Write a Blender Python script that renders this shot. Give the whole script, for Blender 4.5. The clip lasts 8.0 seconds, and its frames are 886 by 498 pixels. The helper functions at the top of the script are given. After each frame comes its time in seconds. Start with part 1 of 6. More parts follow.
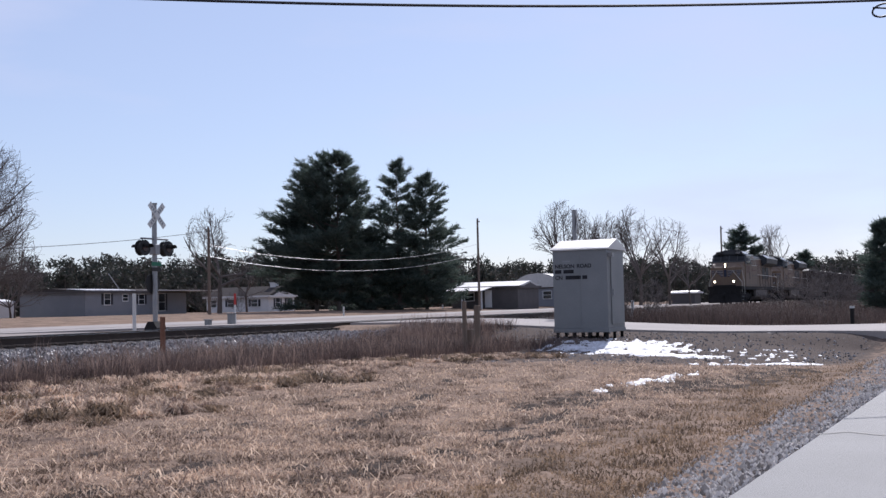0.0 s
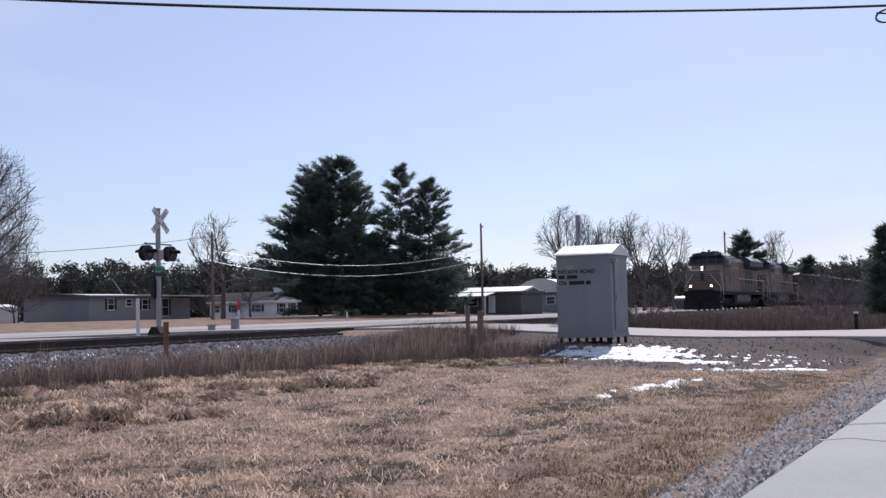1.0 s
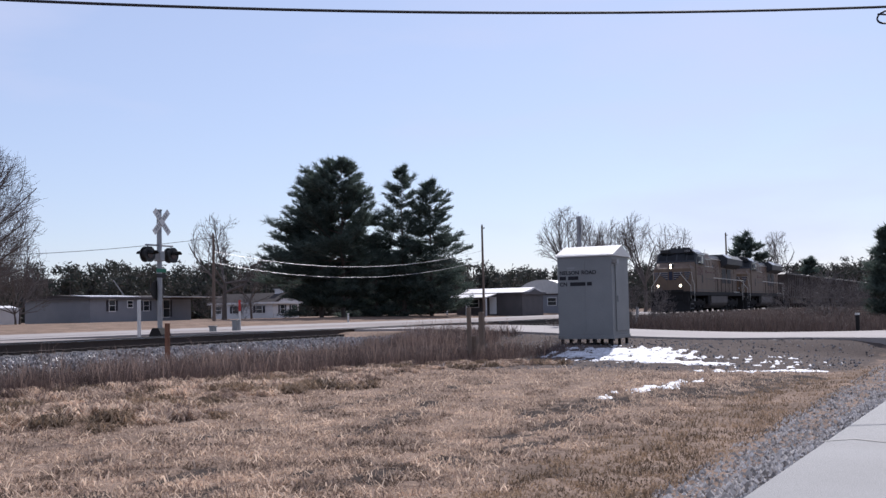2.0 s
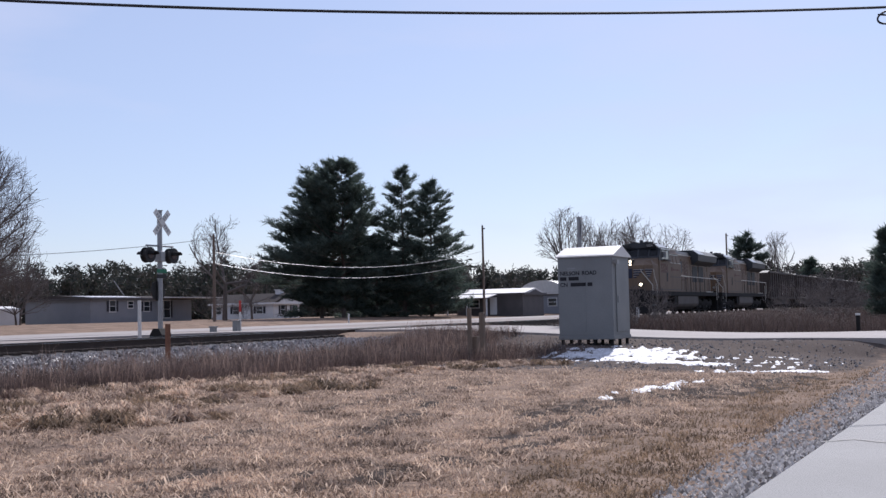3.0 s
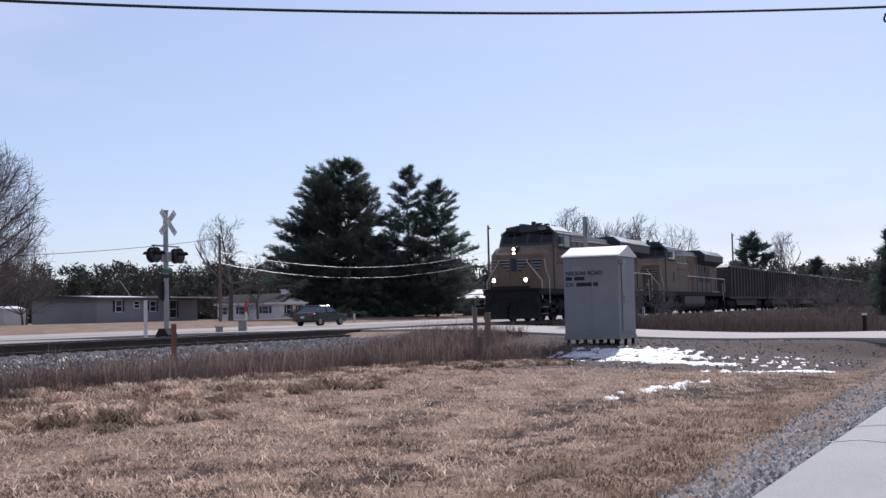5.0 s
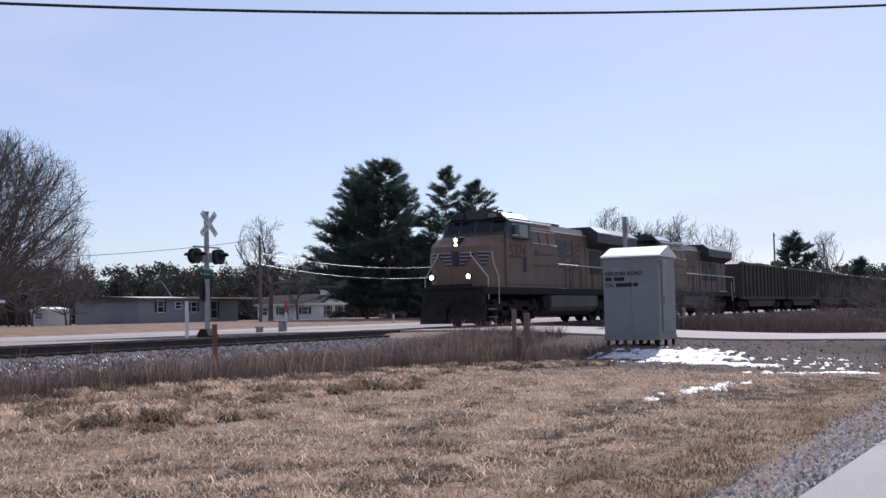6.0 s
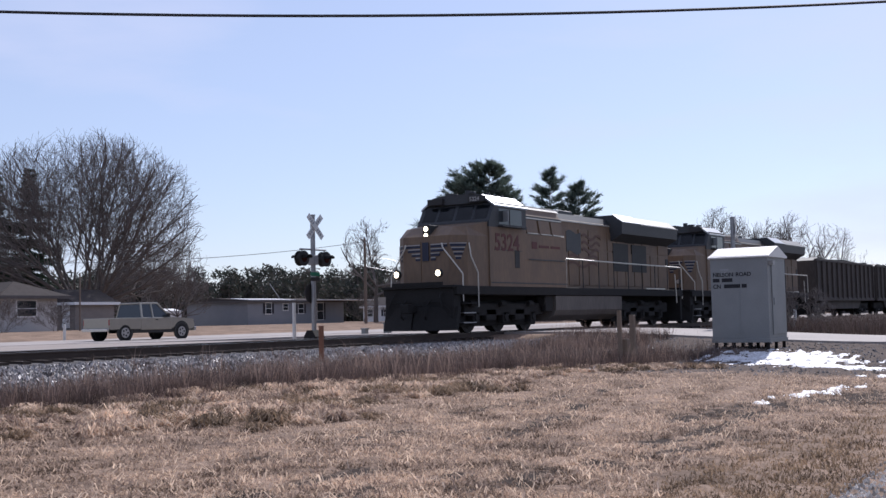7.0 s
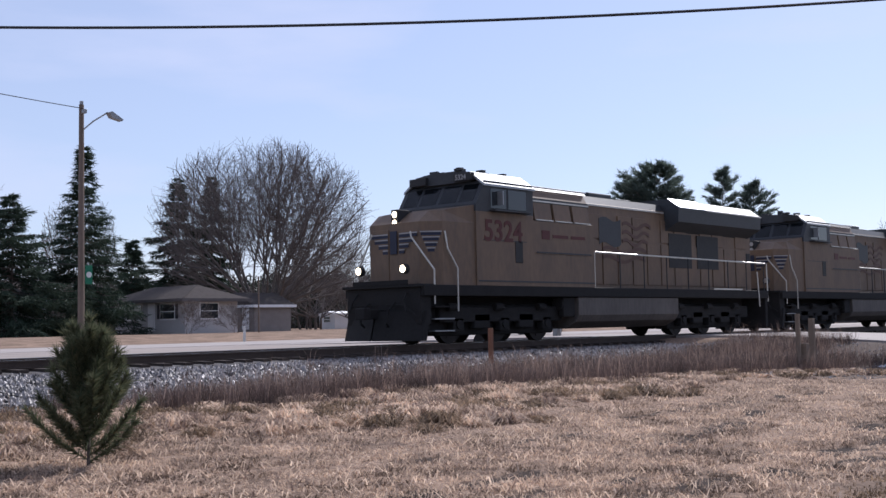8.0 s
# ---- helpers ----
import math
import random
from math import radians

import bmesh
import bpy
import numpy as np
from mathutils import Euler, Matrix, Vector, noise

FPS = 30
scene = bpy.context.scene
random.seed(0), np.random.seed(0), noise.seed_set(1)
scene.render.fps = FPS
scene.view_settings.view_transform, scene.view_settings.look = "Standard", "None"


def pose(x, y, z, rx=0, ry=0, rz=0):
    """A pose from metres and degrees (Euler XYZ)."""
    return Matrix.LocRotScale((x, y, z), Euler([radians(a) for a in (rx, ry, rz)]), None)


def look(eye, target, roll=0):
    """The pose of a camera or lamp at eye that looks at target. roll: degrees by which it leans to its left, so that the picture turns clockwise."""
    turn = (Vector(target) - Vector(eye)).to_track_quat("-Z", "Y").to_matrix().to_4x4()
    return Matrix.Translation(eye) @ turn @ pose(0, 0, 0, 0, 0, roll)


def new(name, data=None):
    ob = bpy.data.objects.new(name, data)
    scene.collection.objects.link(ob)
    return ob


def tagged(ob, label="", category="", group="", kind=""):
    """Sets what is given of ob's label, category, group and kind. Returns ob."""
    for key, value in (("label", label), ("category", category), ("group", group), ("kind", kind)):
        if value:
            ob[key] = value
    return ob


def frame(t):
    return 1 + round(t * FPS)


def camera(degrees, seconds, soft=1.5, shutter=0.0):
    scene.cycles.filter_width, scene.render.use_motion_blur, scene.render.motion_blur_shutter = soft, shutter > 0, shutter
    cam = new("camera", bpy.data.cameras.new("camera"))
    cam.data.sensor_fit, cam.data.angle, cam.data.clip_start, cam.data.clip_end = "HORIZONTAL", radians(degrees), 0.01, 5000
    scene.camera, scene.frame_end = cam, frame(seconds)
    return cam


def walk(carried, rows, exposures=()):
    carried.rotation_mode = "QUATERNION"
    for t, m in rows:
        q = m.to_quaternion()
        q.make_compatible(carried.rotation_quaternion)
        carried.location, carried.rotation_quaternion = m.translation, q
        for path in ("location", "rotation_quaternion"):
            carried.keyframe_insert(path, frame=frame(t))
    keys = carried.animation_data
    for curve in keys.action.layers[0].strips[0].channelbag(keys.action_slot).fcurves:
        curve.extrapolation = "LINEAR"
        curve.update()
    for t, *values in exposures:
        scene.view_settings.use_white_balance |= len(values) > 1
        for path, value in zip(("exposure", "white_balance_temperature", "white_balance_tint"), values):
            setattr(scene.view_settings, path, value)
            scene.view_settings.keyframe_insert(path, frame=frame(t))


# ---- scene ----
cam = camera(42.5, 8.0, soft=1.45)
# World: x runs along the railway (towards where the train comes from), y across it, away from the eye.
EYE = (0.0, 0.0, 1.6)
YAW, PITCH = -64.0, 0.3
CAM_ROWS = [
    (0.0, -0.209, 2.485, 1.307), (0.5, -0.119, 2.645, 1.31), (1.0, -0.038, 2.754, 1.28), (1.5, 0.0, 2.796, 1.279),
    (3.0, 0.042, 2.845, 1.3), (3.5, 0.045, 2.845, 1.308), (4.0, 0.047, 2.843, 1.302), (4.2, 0.056, 2.842, 1.3),
    (5.3, 0.605, 2.855, 1.3), (5.5, 0.886, 2.862, 1.3), (6.0, 2.284, 2.922, 1.299), (6.5, 4.565, 3.008, 1.33),
    (7.0, 7.505, 3.122, 1.264), (7.5, 11.375, 3.291, 1.2), (8.0, 15.981, 3.437, 1.09),
]
walk(cam, [(t, pose(*EYE, 90 + p + PITCH, r, y + YAW)) for t, y, p, r in CAM_ROWS],
     exposures=[(0.0, 0.02, 5950, 16), (5.5, 0.02, 5950, 16), (8.0, 0.17, 5950, 16)])

# ---- world and sun ----
SUN_AZ, SUN_EL = 8.0, 38.0     # degrees from +x towards +y, and above the horizon
sky = bpy.data.worlds.new("sky")
scene.world = sky
sky.use_nodes = True
wt = sky.node_tree
tex = wt.nodes.new("ShaderNodeTexSky")
tex.sky_type, tex.sun_disc = "NISHITA", False
tex.sun_elevation, tex.sun_rotation = radians(SUN_EL), radians(90 - SUN_AZ)
tex.air_density, tex.dust_density, tex.ozone_density = 1.0, 0.35, 3.0
# thin high cloud
coord = wt.nodes.new("ShaderNodeTexCoord")
mapping = wt.nodes.new("ShaderNodeMapping")
mapping.inputs["Scale"].default_value = (2.2, 2.2, 9.0)
cloud = wt.nodes.new("ShaderNodeTexNoise")
cloud.inputs["Scale"].default_value, cloud.inputs["Detail"].default_value = 1.6, 6.0
ramp = wt.nodes.new("ShaderNodeMapRange")
ramp.inputs["From Min"].default_value, ramp.inputs["From Max"].default_value = 0.5, 0.8
ramp.inputs["To Min"].default_value, ramp.inputs["To Max"].default_value = 0.45, 0.8
mixc = wt.nodes.new("ShaderNodeMix")
mixc.data_type = "RGBA"
mixc.inputs["B"].default_value = (6.6, 6.9, 8.3, 1)
wt.links.new(coord.outputs["Generated"], mapping.inputs["Vector"])
wt.links.new(mapping.outputs["Vector"], cloud.inputs["Vector"])
wt.links.new(cloud.outputs["Fac"], ramp.inputs["Value"])
wt.links.new(ramp.outputs["Result"], mixc.inputs["Factor"])
wt.links.new(tex.outputs["Color"], mixc.inputs["A"])
wt.links.new(mixc.outputs["Result"], wt.nodes["Background"].inputs["Color"])
wt.nodes["Background"].inputs["Strength"].default_value = 0.1
sun = bpy.data.lights.new("sun", "SUN")
sun.energy, sun.angle, sun.color = 4.8, radians(0.5), (1.0, 0.95, 0.87)
toward = Vector((math.cos(radians(SUN_AZ)) * math.cos(radians(SUN_EL)), math.sin(radians(SUN_AZ)) * math.cos(radians(SUN_EL)), math.sin(radians(SUN_EL))))
new("sun", sun).matrix_basis = look(toward * 200, (0, 0, 0))


# ---- materials ----
def mat(name, base, dark=None, rough=0.8, metal=0.0, scale=3.0, fine=40.0, bump=0.2, spec=0.3, stretch=(1, 1, 1), amount=0.6, glow=None):
    """Two scales of noise vary the colour between base and dark; the finer one also gives relief."""
    m = bpy.data.materials.new(name)
    m.use_nodes = True
    n, k = m.node_tree.nodes, m.node_tree.links
    b = n["Principled BSDF"]
    b.inputs["Roughness"].default_value, b.inputs["Metallic"].default_value = rough, metal
    b.inputs["Specular IOR Level"].default_value = spec
    dark = dark or tuple(c * 0.6 for c in base)
    co = n.new("ShaderNodeTexCoord")
    mp = n.new("ShaderNodeMapping")
    mp.inputs["Scale"].default_value = stretch
    k.new(co.outputs["Object"], mp.inputs["Vector"])
    big, small = n.new("ShaderNodeTexNoise"), n.new("ShaderNodeTexNoise")
    big.inputs["Scale"].default_value, big.inputs["Detail"].default_value = scale, 4
    small.inputs["Scale"].default_value, small.inputs["Detail"].default_value = fine, 3
    for t in (big, small):
        k.new(mp.outputs["Vector"], t.inputs["Vector"])
    add = n.new("ShaderNodeMath")
    add.operation = "ADD"
    k.new(big.outputs["Fac"], add.inputs[0])
    k.new(small.outputs["Fac"], add.inputs[1])
    rg = n.new("ShaderNodeMapRange")
    rg.inputs["From Min"].default_value, rg.inputs["From Max"].default_value = 0.75, 1.25
    rg.inputs["To Max"].default_value = amount
    k.new(add.outputs[0], rg.inputs["Value"])
    mx = n.new("ShaderNodeMix")
    mx.data_type = "RGBA"
    mx.inputs["A"].default_value, mx.inputs["B"].default_value = (*base, 1), (*dark, 1)
    k.new(rg.outputs["Result"], mx.inputs["Factor"])
    k.new(mx.outputs["Result"], b.inputs["Base Color"])
    if bump:
        bp = n.new("ShaderNodeBump")
        bp.inputs["Strength"].default_value, bp.inputs["Distance"].default_value = bump, 0.02
        k.new(small.outputs["Fac"], bp.inputs["Height"])
        k.new(bp.outputs["Normal"], b.inputs["Normal"])
    if glow:
        b.inputs["Emission Color"].default_value, b.inputs["Emission Strength"].default_value = (*glow[:3], 1), glow[3]
    return m


def leafy(name, c1, c2, rough=0.8, thin=0.0, patch=0.0, patch_size=1.0):
    """Foliage, grass, stones and twigs: each loose piece has its own shade."""
    m = bpy.data.materials.new(name)
    m.use_nodes = True
    n, k = m.node_tree.nodes, m.node_tree.links
    b = n["Principled BSDF"]
    b.inputs["Roughness"].default_value, b.inputs["Specular IOR Level"].default_value = rough, 0.15
    g = n.new("ShaderNodeNewGeometry")
    mx = n.new("ShaderNodeMix")
    mx.data_type = "RGBA"
    mx.inputs["A"].default_value, mx.inputs["B"].default_value = (*c1, 1), (*c2, 1)
    if patch:
        # stands of lighter and darker growth
        co, no, rg, add = n.new("ShaderNodeTexCoord"), n.new("ShaderNodeTexNoise"), n.new("ShaderNodeMapRange"), n.new("ShaderNodeMath")
        no.inputs["Scale"].default_value, no.inputs["Detail"].default_value, no.inputs["Roughness"].default_value = patch_size, 7, 0.68
        rg.inputs["From Min"].default_value, rg.inputs["From Max"].default_value = 0.36, 0.64
        rg.inputs["To Min"].default_value, rg.inputs["To Max"].default_value = -patch, patch
        add.use_clamp = True
        k.new(co.outputs["Object"], no.inputs["Vector"])
        k.new(no.outputs["Fac"], rg.inputs["Value"])
        k.new(rg.outputs["Result"], add.inputs[0])
        k.new(g.outputs["Random Per Island"], add.inputs[1])
        k.new(add.outputs[0], mx.inputs["Factor"])
    else:
        k.new(g.outputs["Random Per Island"], mx.inputs["Factor"])
    k.new(mx.outputs["Result"], b.inputs["Base Color"])
    if thin:
        tr, ms = n.new("ShaderNodeBsdfTranslucent"), n.new("ShaderNodeMixShader")
        ms.inputs["Fac"].default_value = thin
        k.new(mx.outputs["Result"], tr.inputs["Color"])
        k.new(b.outputs["BSDF"], ms.inputs[1])
        k.new(tr.outputs["BSDF"], ms.inputs[2])
        k.new(ms.outputs["Shader"], n["Material Output"].inputs["Surface"])
    return m


def glassy(name, c=(0.02, 0.025, 0.03)):
    m = mat(name, c, c, rough=0.06, spec=0.6, bump=0)
    return m


def field_material():
    """Dead mown grass; bare soil shows where the ground's own wear is high."""
    m = mat("dead_grass_ground", (0.31, 0.222, 0.165), (0.11, 0.08, 0.062), rough=1.0, scale=0.8, fine=17, bump=1.0, spec=0.05, amount=0.85)
    n, k = m.node_tree.nodes, m.node_tree.links
    b = n["Principled BSDF"]
    last = b.inputs["Base Color"].links[0].from_socket
    co = n.new("ShaderNodeTexCoord")
    for layer, soil, soil_dark, lo, hi in (("grey_soil", (0.15, 0.12, 0.104), (0.065, 0.052, 0.045), 0.3, 0.62), ("bare_soil", (0.075, 0.058, 0.049), (0.034, 0.027, 0.024), 0.28, 0.6)):
        at = n.new("ShaderNodeAttribute")
        at.attribute_name = layer
        t, t2 = n.new("ShaderNodeTexNoise"), n.new("ShaderNodeTexNoise")
        t.inputs["Scale"].default_value, t.inputs["Detail"].default_value = 3.2, 8
        t2.inputs["Scale"].default_value, t2.inputs["Detail"].default_value = 14, 6
        for q in (t, t2):
            q.inputs["Roughness"].default_value = 0.7
            k.new(co.outputs["Object"], q.inputs["Vector"])
        ad = n.new("ShaderNodeMath")
        ad.operation = "MULTIPLY_ADD"
        k.new(t.outputs["Fac"], ad.inputs[0])
        ad.inputs[1].default_value = 1.9
        sub = n.new("ShaderNodeMath")
        sub.operation = "SUBTRACT"
        sub.inputs[1].default_value = 1.04
        k.new(at.outputs["Fac"], sub.inputs[0])
        k.new(sub.outputs[0], ad.inputs[2])
        r = n.new("ShaderNodeMapRange")
        r.inputs["From Min"].default_value, r.inputs["From Max"].default_value = lo, hi
        k.new(ad.outputs[0], r.inputs["Value"])
        ground_mix, mx = n.new("ShaderNodeMix"), n.new("ShaderNodeMix")
        ground_mix.data_type = mx.data_type = "RGBA"
        ground_mix.inputs["A"].default_value, ground_mix.inputs["B"].default_value = (*soil, 1), (*soil_dark, 1)
        k.new(t2.outputs["Fac"], ground_mix.inputs["Factor"])
        k.new(r.outputs["Result"], mx.inputs["Factor"])
        k.new(last, mx.inputs["A"])
        k.new(ground_mix.outputs["Result"], mx.inputs["B"])
        last = mx.outputs["Result"]
    k.new(last, b.inputs["Base Color"])
    return m


FIELD = field_material()
ASPHALT = mat("worn_asphalt", (0.23, 0.225, 0.22), (0.16, 0.155, 0.15), rough=0.75, scale=0.6, fine=60, bump=0.5, spec=0.3)
HIGHWAY = mat("pale_asphalt", (0.36, 0.322, 0.30), (0.25, 0.225, 0.21), rough=0.85, scale=0.4, fine=40, bump=0.3, spec=0.2)
PAVEDSHOULDER = mat("pale_gravel_shoulder", (0.33, 0.29, 0.265), (0.22, 0.19, 0.172), rough=0.95, scale=0.5, fine=30, bump=0.5, spec=0.1)
GRAVEL = leafy("grey_stone", (0.04, 0.038, 0.037), (0.42, 0.39, 0.375), 0.45)
BALLAST = mat("ballast_bed", (0.12, 0.112, 0.11), (0.04, 0.037, 0.036), rough=0.95, scale=6, fine=28, bump=1.0, spec=0.1)
SHOULDER = leafy("pale_gravel", (0.16, 0.14, 0.122), (0.80, 0.735, 0.665), 0.8)
SNOW = mat("old_snow", (0.74, 0.75, 0.79), (0.30, 0.285, 0.28), rough=0.6, scale=3.5, fine=16, bump=1.0, spec=0.3, amount=0.8)
STRAW = leafy("straw_blades", (0.86, 0.67, 0.51), (0.22, 0.155, 0.125), thin=0.45, patch=0.6, patch_size=1.6)
BROWNTURF = leafy("brown_blades", (0.40, 0.285, 0.19), (0.10, 0.072, 0.05), thin=0.4, patch=0.45, patch_size=1.4)
# Siding toned dark to hold the shade under the pines; also colours eaves.
DARKSIDING = mat("shade_dark_siding", (0.11, 0.10, 0.10), (0.07, 0.065, 0.065), rough=0.8, scale=1, fine=10, bump=0.05)
TURF = leafy("mown_blades", (0.74, 0.56, 0.42), (0.11, 0.078, 0.06), thin=0.42, patch=0.8, patch_size=1.0)
WEED = leafy("dry_weed_stems", (0.19, 0.134, 0.115), (0.05, 0.039, 0.037), thin=0.2, patch=0.5, patch_size=0.9)
PALEWEED = leafy("pale_weed_stems", (0.40, 0.29, 0.235), (0.15, 0.105, 0.09), thin=0.35)
BRUSH = leafy("bare_brush_twigs", (0.15, 0.11, 0.096), (0.055, 0.042, 0.039), thin=0.2)
NEEDLE = leafy("pine_needles", (0.05, 0.076, 0.066), (0.12, 0.145, 0.12), thin=0.45)
SPRUCE = leafy("spruce_needles", (0.024, 0.042, 0.03), (0.05, 0.07, 0.048), thin=0.2)
SAPLING = leafy("young_pine_needles", (0.05, 0.07, 0.04), (0.15, 0.15, 0.085), thin=0.35)
FAR_WOODS = leafy("far_wood_foliage", (0.035, 0.046, 0.037), (0.085, 0.075, 0.065), thin=0.2)
BARK = mat("grey_bark", (0.14, 0.115, 0.10), (0.05, 0.04, 0.036), rough=0.95, scale=4, fine=22, bump=0.8, stretch=(3, 3, 0.6))
TWIG = mat("twigs", (0.165, 0.142, 0.132), (0.08, 0.068, 0.063), rough=0.95, bump=0)
STEEL = mat("rail_steel", (0.075, 0.056, 0.047), (0.045, 0.034, 0.03), rough=0.6, metal=0.6, scale=2, fine=30)
RAILTOP = mat("polished_rail_head", (0.55, 0.55, 0.56), (0.4, 0.4, 0.4), rough=0.25, metal=1.0, bump=0)
TIE = mat("creosoted_timber", (0.06, 0.045, 0.037), (0.032, 0.026, 0.022), rough=0.9, stretch=(8, 1, 8), fine=30)
GALV = mat("weathered_galvanised_steel", (0.235, 0.24, 0.24), (0.17, 0.175, 0.18), rough=0.55, metal=0.35, scale=1.5, fine=30, bump=0.08)
ROOFMETAL = mat("pale_roof_metal", (0.62, 0.60, 0.58), (0.5, 0.48, 0.46), rough=0.45, metal=0.3, scale=1, fine=20, bump=0.1)
ALU = mat("bare_aluminium", (0.30, 0.305, 0.31), (0.2, 0.2, 0.21), rough=0.45, metal=0.6, scale=3, fine=30, bump=0.1)
BLACK = mat("matt_black_paint", (0.02, 0.02, 0.022), (0.035, 0.033, 0.03), rough=0.6)
SIGNWHITE = mat("faded_white_sign", (0.62, 0.62, 0.6), (0.45, 0.45, 0.43), rough=0.5, bump=0.05)
SIGNGREEN = mat("green_sign", (0.02, 0.16, 0.09), rough=0.4, bump=0.05)
RED = mat("red_paint", (0.42, 0.04, 0.03), (0.3, 0.03, 0.03), rough=0.5, bump=0.05)
LENS = mat("dark_red_lens", (0.035, 0.008, 0.008), rough=0.15, bump=0)
WOOD = mat("weathered_timber", (0.21, 0.16, 0.12), (0.10, 0.075, 0.06), rough=0.9, stretch=(10, 10, 0.8), fine=16)
POLEWOOD = mat("pole_timber", (0.17, 0.13, 0.105), (0.09, 0.07, 0.06), rough=0.9, stretch=(10, 10, 0.5), fine=14)
WIRE = mat("cable_black", (0.03, 0.03, 0.035), rough=0.6, bump=0)
PALEWIRE = mat("cable_bare", (0.45, 0.45, 0.46), rough=0.4, metal=0.5, bump=0)
# Yellow dulled and darkened to carry the backlit shade; streaky noise is grime.
YELLOW = mat("dirty_shade_dark_yellow_paint", (0.165, 0.108, 0.068), (0.085, 0.062, 0.048), rough=0.6, scale=1.2, fine=9, bump=0.06, stretch=(1, 1, 0.35), spec=0.4)
LOCOGREY = mat("loco_roof_grey", (0.042, 0.045, 0.05), (0.024, 0.025, 0.027), rough=0.5, scale=1.4, fine=12, bump=0.08)
# Sun sheen of the grey roof slopes, put into a paler colour.
ROOFSHEEN = mat("loco_roof_painted_sheen", (0.33, 0.34, 0.35), (0.22, 0.23, 0.24), rough=0.32, metal=0.4, scale=1.4, fine=12, bump=0.04)
UNDER = mat("sooty_underframe", (0.018, 0.017, 0.017), (0.010, 0.009, 0.009), rough=0.85, scale=2, fine=16, bump=0.3)
TANK = mat("grey_fuel_tank", (0.12, 0.105, 0.095), (0.06, 0.052, 0.048), rough=0.7, scale=1.5, fine=10, stretch=(1, 1, 0.3), bump=0.1)
WHEEL = mat("wheel_steel", (0.03, 0.026, 0.024), (0.018, 0.015, 0.014), rough=0.6, metal=0.5)
RAILWHITE = mat("worn_handrail_paint", (0.55, 0.53, 0.48), (0.35, 0.33, 0.3), rough=0.35, metal=0.3, bump=0)
LOGOBLUE = mat("blue_emblem", (0.02, 0.025, 0.05), rough=0.5, bump=0)
LOGOWHITE = mat("white_emblem", (0.36, 0.35, 0.34), rough=0.5, bump=0)
LOCORED = mat("red_lettering", (0.085, 0.016, 0.014), (0.06, 0.014, 0.012), rough=0.5, bump=0)
FADEDRED = mat("faded_flag_red", (0.105, 0.058, 0.045), (0.08, 0.05, 0.04), rough=0.6, bump=0)
LAMP = mat("lit_headlamp", (1, 0.9, 0.7), rough=0.3, bump=0, glow=(1.0, 0.83, 0.55, 6.0))
HOPPER = mat("dark_freight_car", (0.075, 0.062, 0.055), (0.035, 0.03, 0.028), rough=0.75, scale=0.9, fine=9, stretch=(1, 1, 0.3), bump=0.1)
COAL = mat("coal_load", (0.02, 0.02, 0.02), rough=0.7, fine=6, bump=1)
GLASS = glassy("dark_glass")
CABGLASS = glassy("cab_glass", (0.015, 0.018, 0.022))
CARGREEN = mat("dark_green_car_paint", (0.02, 0.035, 0.035), (0.025, 0.04, 0.04), rough=0.25, spec=0.6, bump=0)
CARGOLD = mat("champagne_truck_paint", (0.33, 0.31, 0.27), (0.28, 0.26, 0.23), rough=0.3, metal=0.5, bump=0)
TYRE = mat("rubber", (0.02, 0.02, 0.02), rough=0.85)
RIM = mat("alloy_rim", (0.42, 0.42, 0.43), rough=0.35, metal=0.7, bump=0)
CHROME = mat("chrome", (0.6, 0.6, 0.6), rough=0.2, metal=0.9, bump=0)
TAIL = mat("red_tail_lamp", (0.3, 0.02, 0.02), rough=0.3, bump=0)
SIDING = mat("pale_grey_siding", (0.25, 0.26, 0.285), (0.2, 0.21, 0.23), rough=0.7, scale=1, fine=10, bump=0.05)
WHITESIDING = mat("white_siding", (0.72, 0.72, 0.72), (0.6, 0.6, 0.6), rough=0.7, scale=1, fine=10, bump=0.05)
TANSIDING = mat("tan_brick", (0.24, 0.215, 0.2), (0.16, 0.14, 0.13), rough=0.8, scale=2, fine=20, bump=0.1)
SHINGLE = mat("dark_shingles", (0.085, 0.075, 0.072), (0.05, 0.045, 0.043), rough=1.0, fine=20, spec=0.05)
PALESIDING = mat("pale_siding", (0.42, 0.41, 0.41), (0.33, 0.32, 0.32), rough=0.7, scale=1, fine=10, bump=0.05)
TRIM = mat("white_trim", (0.75, 0.75, 0.75), (0.65, 0.65, 0.65), rough=0.6, bump=0)
SHUTTER = mat("dark_shutter", (0.03, 0.03, 0.04), rough=0.6, bump=0)
LETTER = mat("black_lettering", (0.015, 0.015, 0.02), rough=0.6, bump=0)


# ---- building helpers ----
def part(name, bm, material, parent=None, label=""):
    me = bpy.data.meshes.new(name)
    bm.to_mesh(me)
    bm.free()
    me.materials.append(material)
    ob = new(name, me)
    if parent:
        ob.parent = parent
    if label:
        ob["label"] = label
    return ob


def raw(name, verts, faces, material, parent=None, smooth=False):
    me = bpy.data.meshes.new(name)
    me.from_pydata(np.asarray(verts, float), [], faces if isinstance(faces, list) else faces.tolist())
    me.materials.append(material)
    if smooth:
        me.polygons.foreach_set("use_smooth", [True] * len(me.polygons))
    ob = new(name, me)
    if parent:
        ob.parent = parent
    return ob


def thing(name, label, category, m=None, group=""):
    ob = tagged(new(name), label, category, group)
    if m is not None:
        ob.matrix_basis = m
    return ob


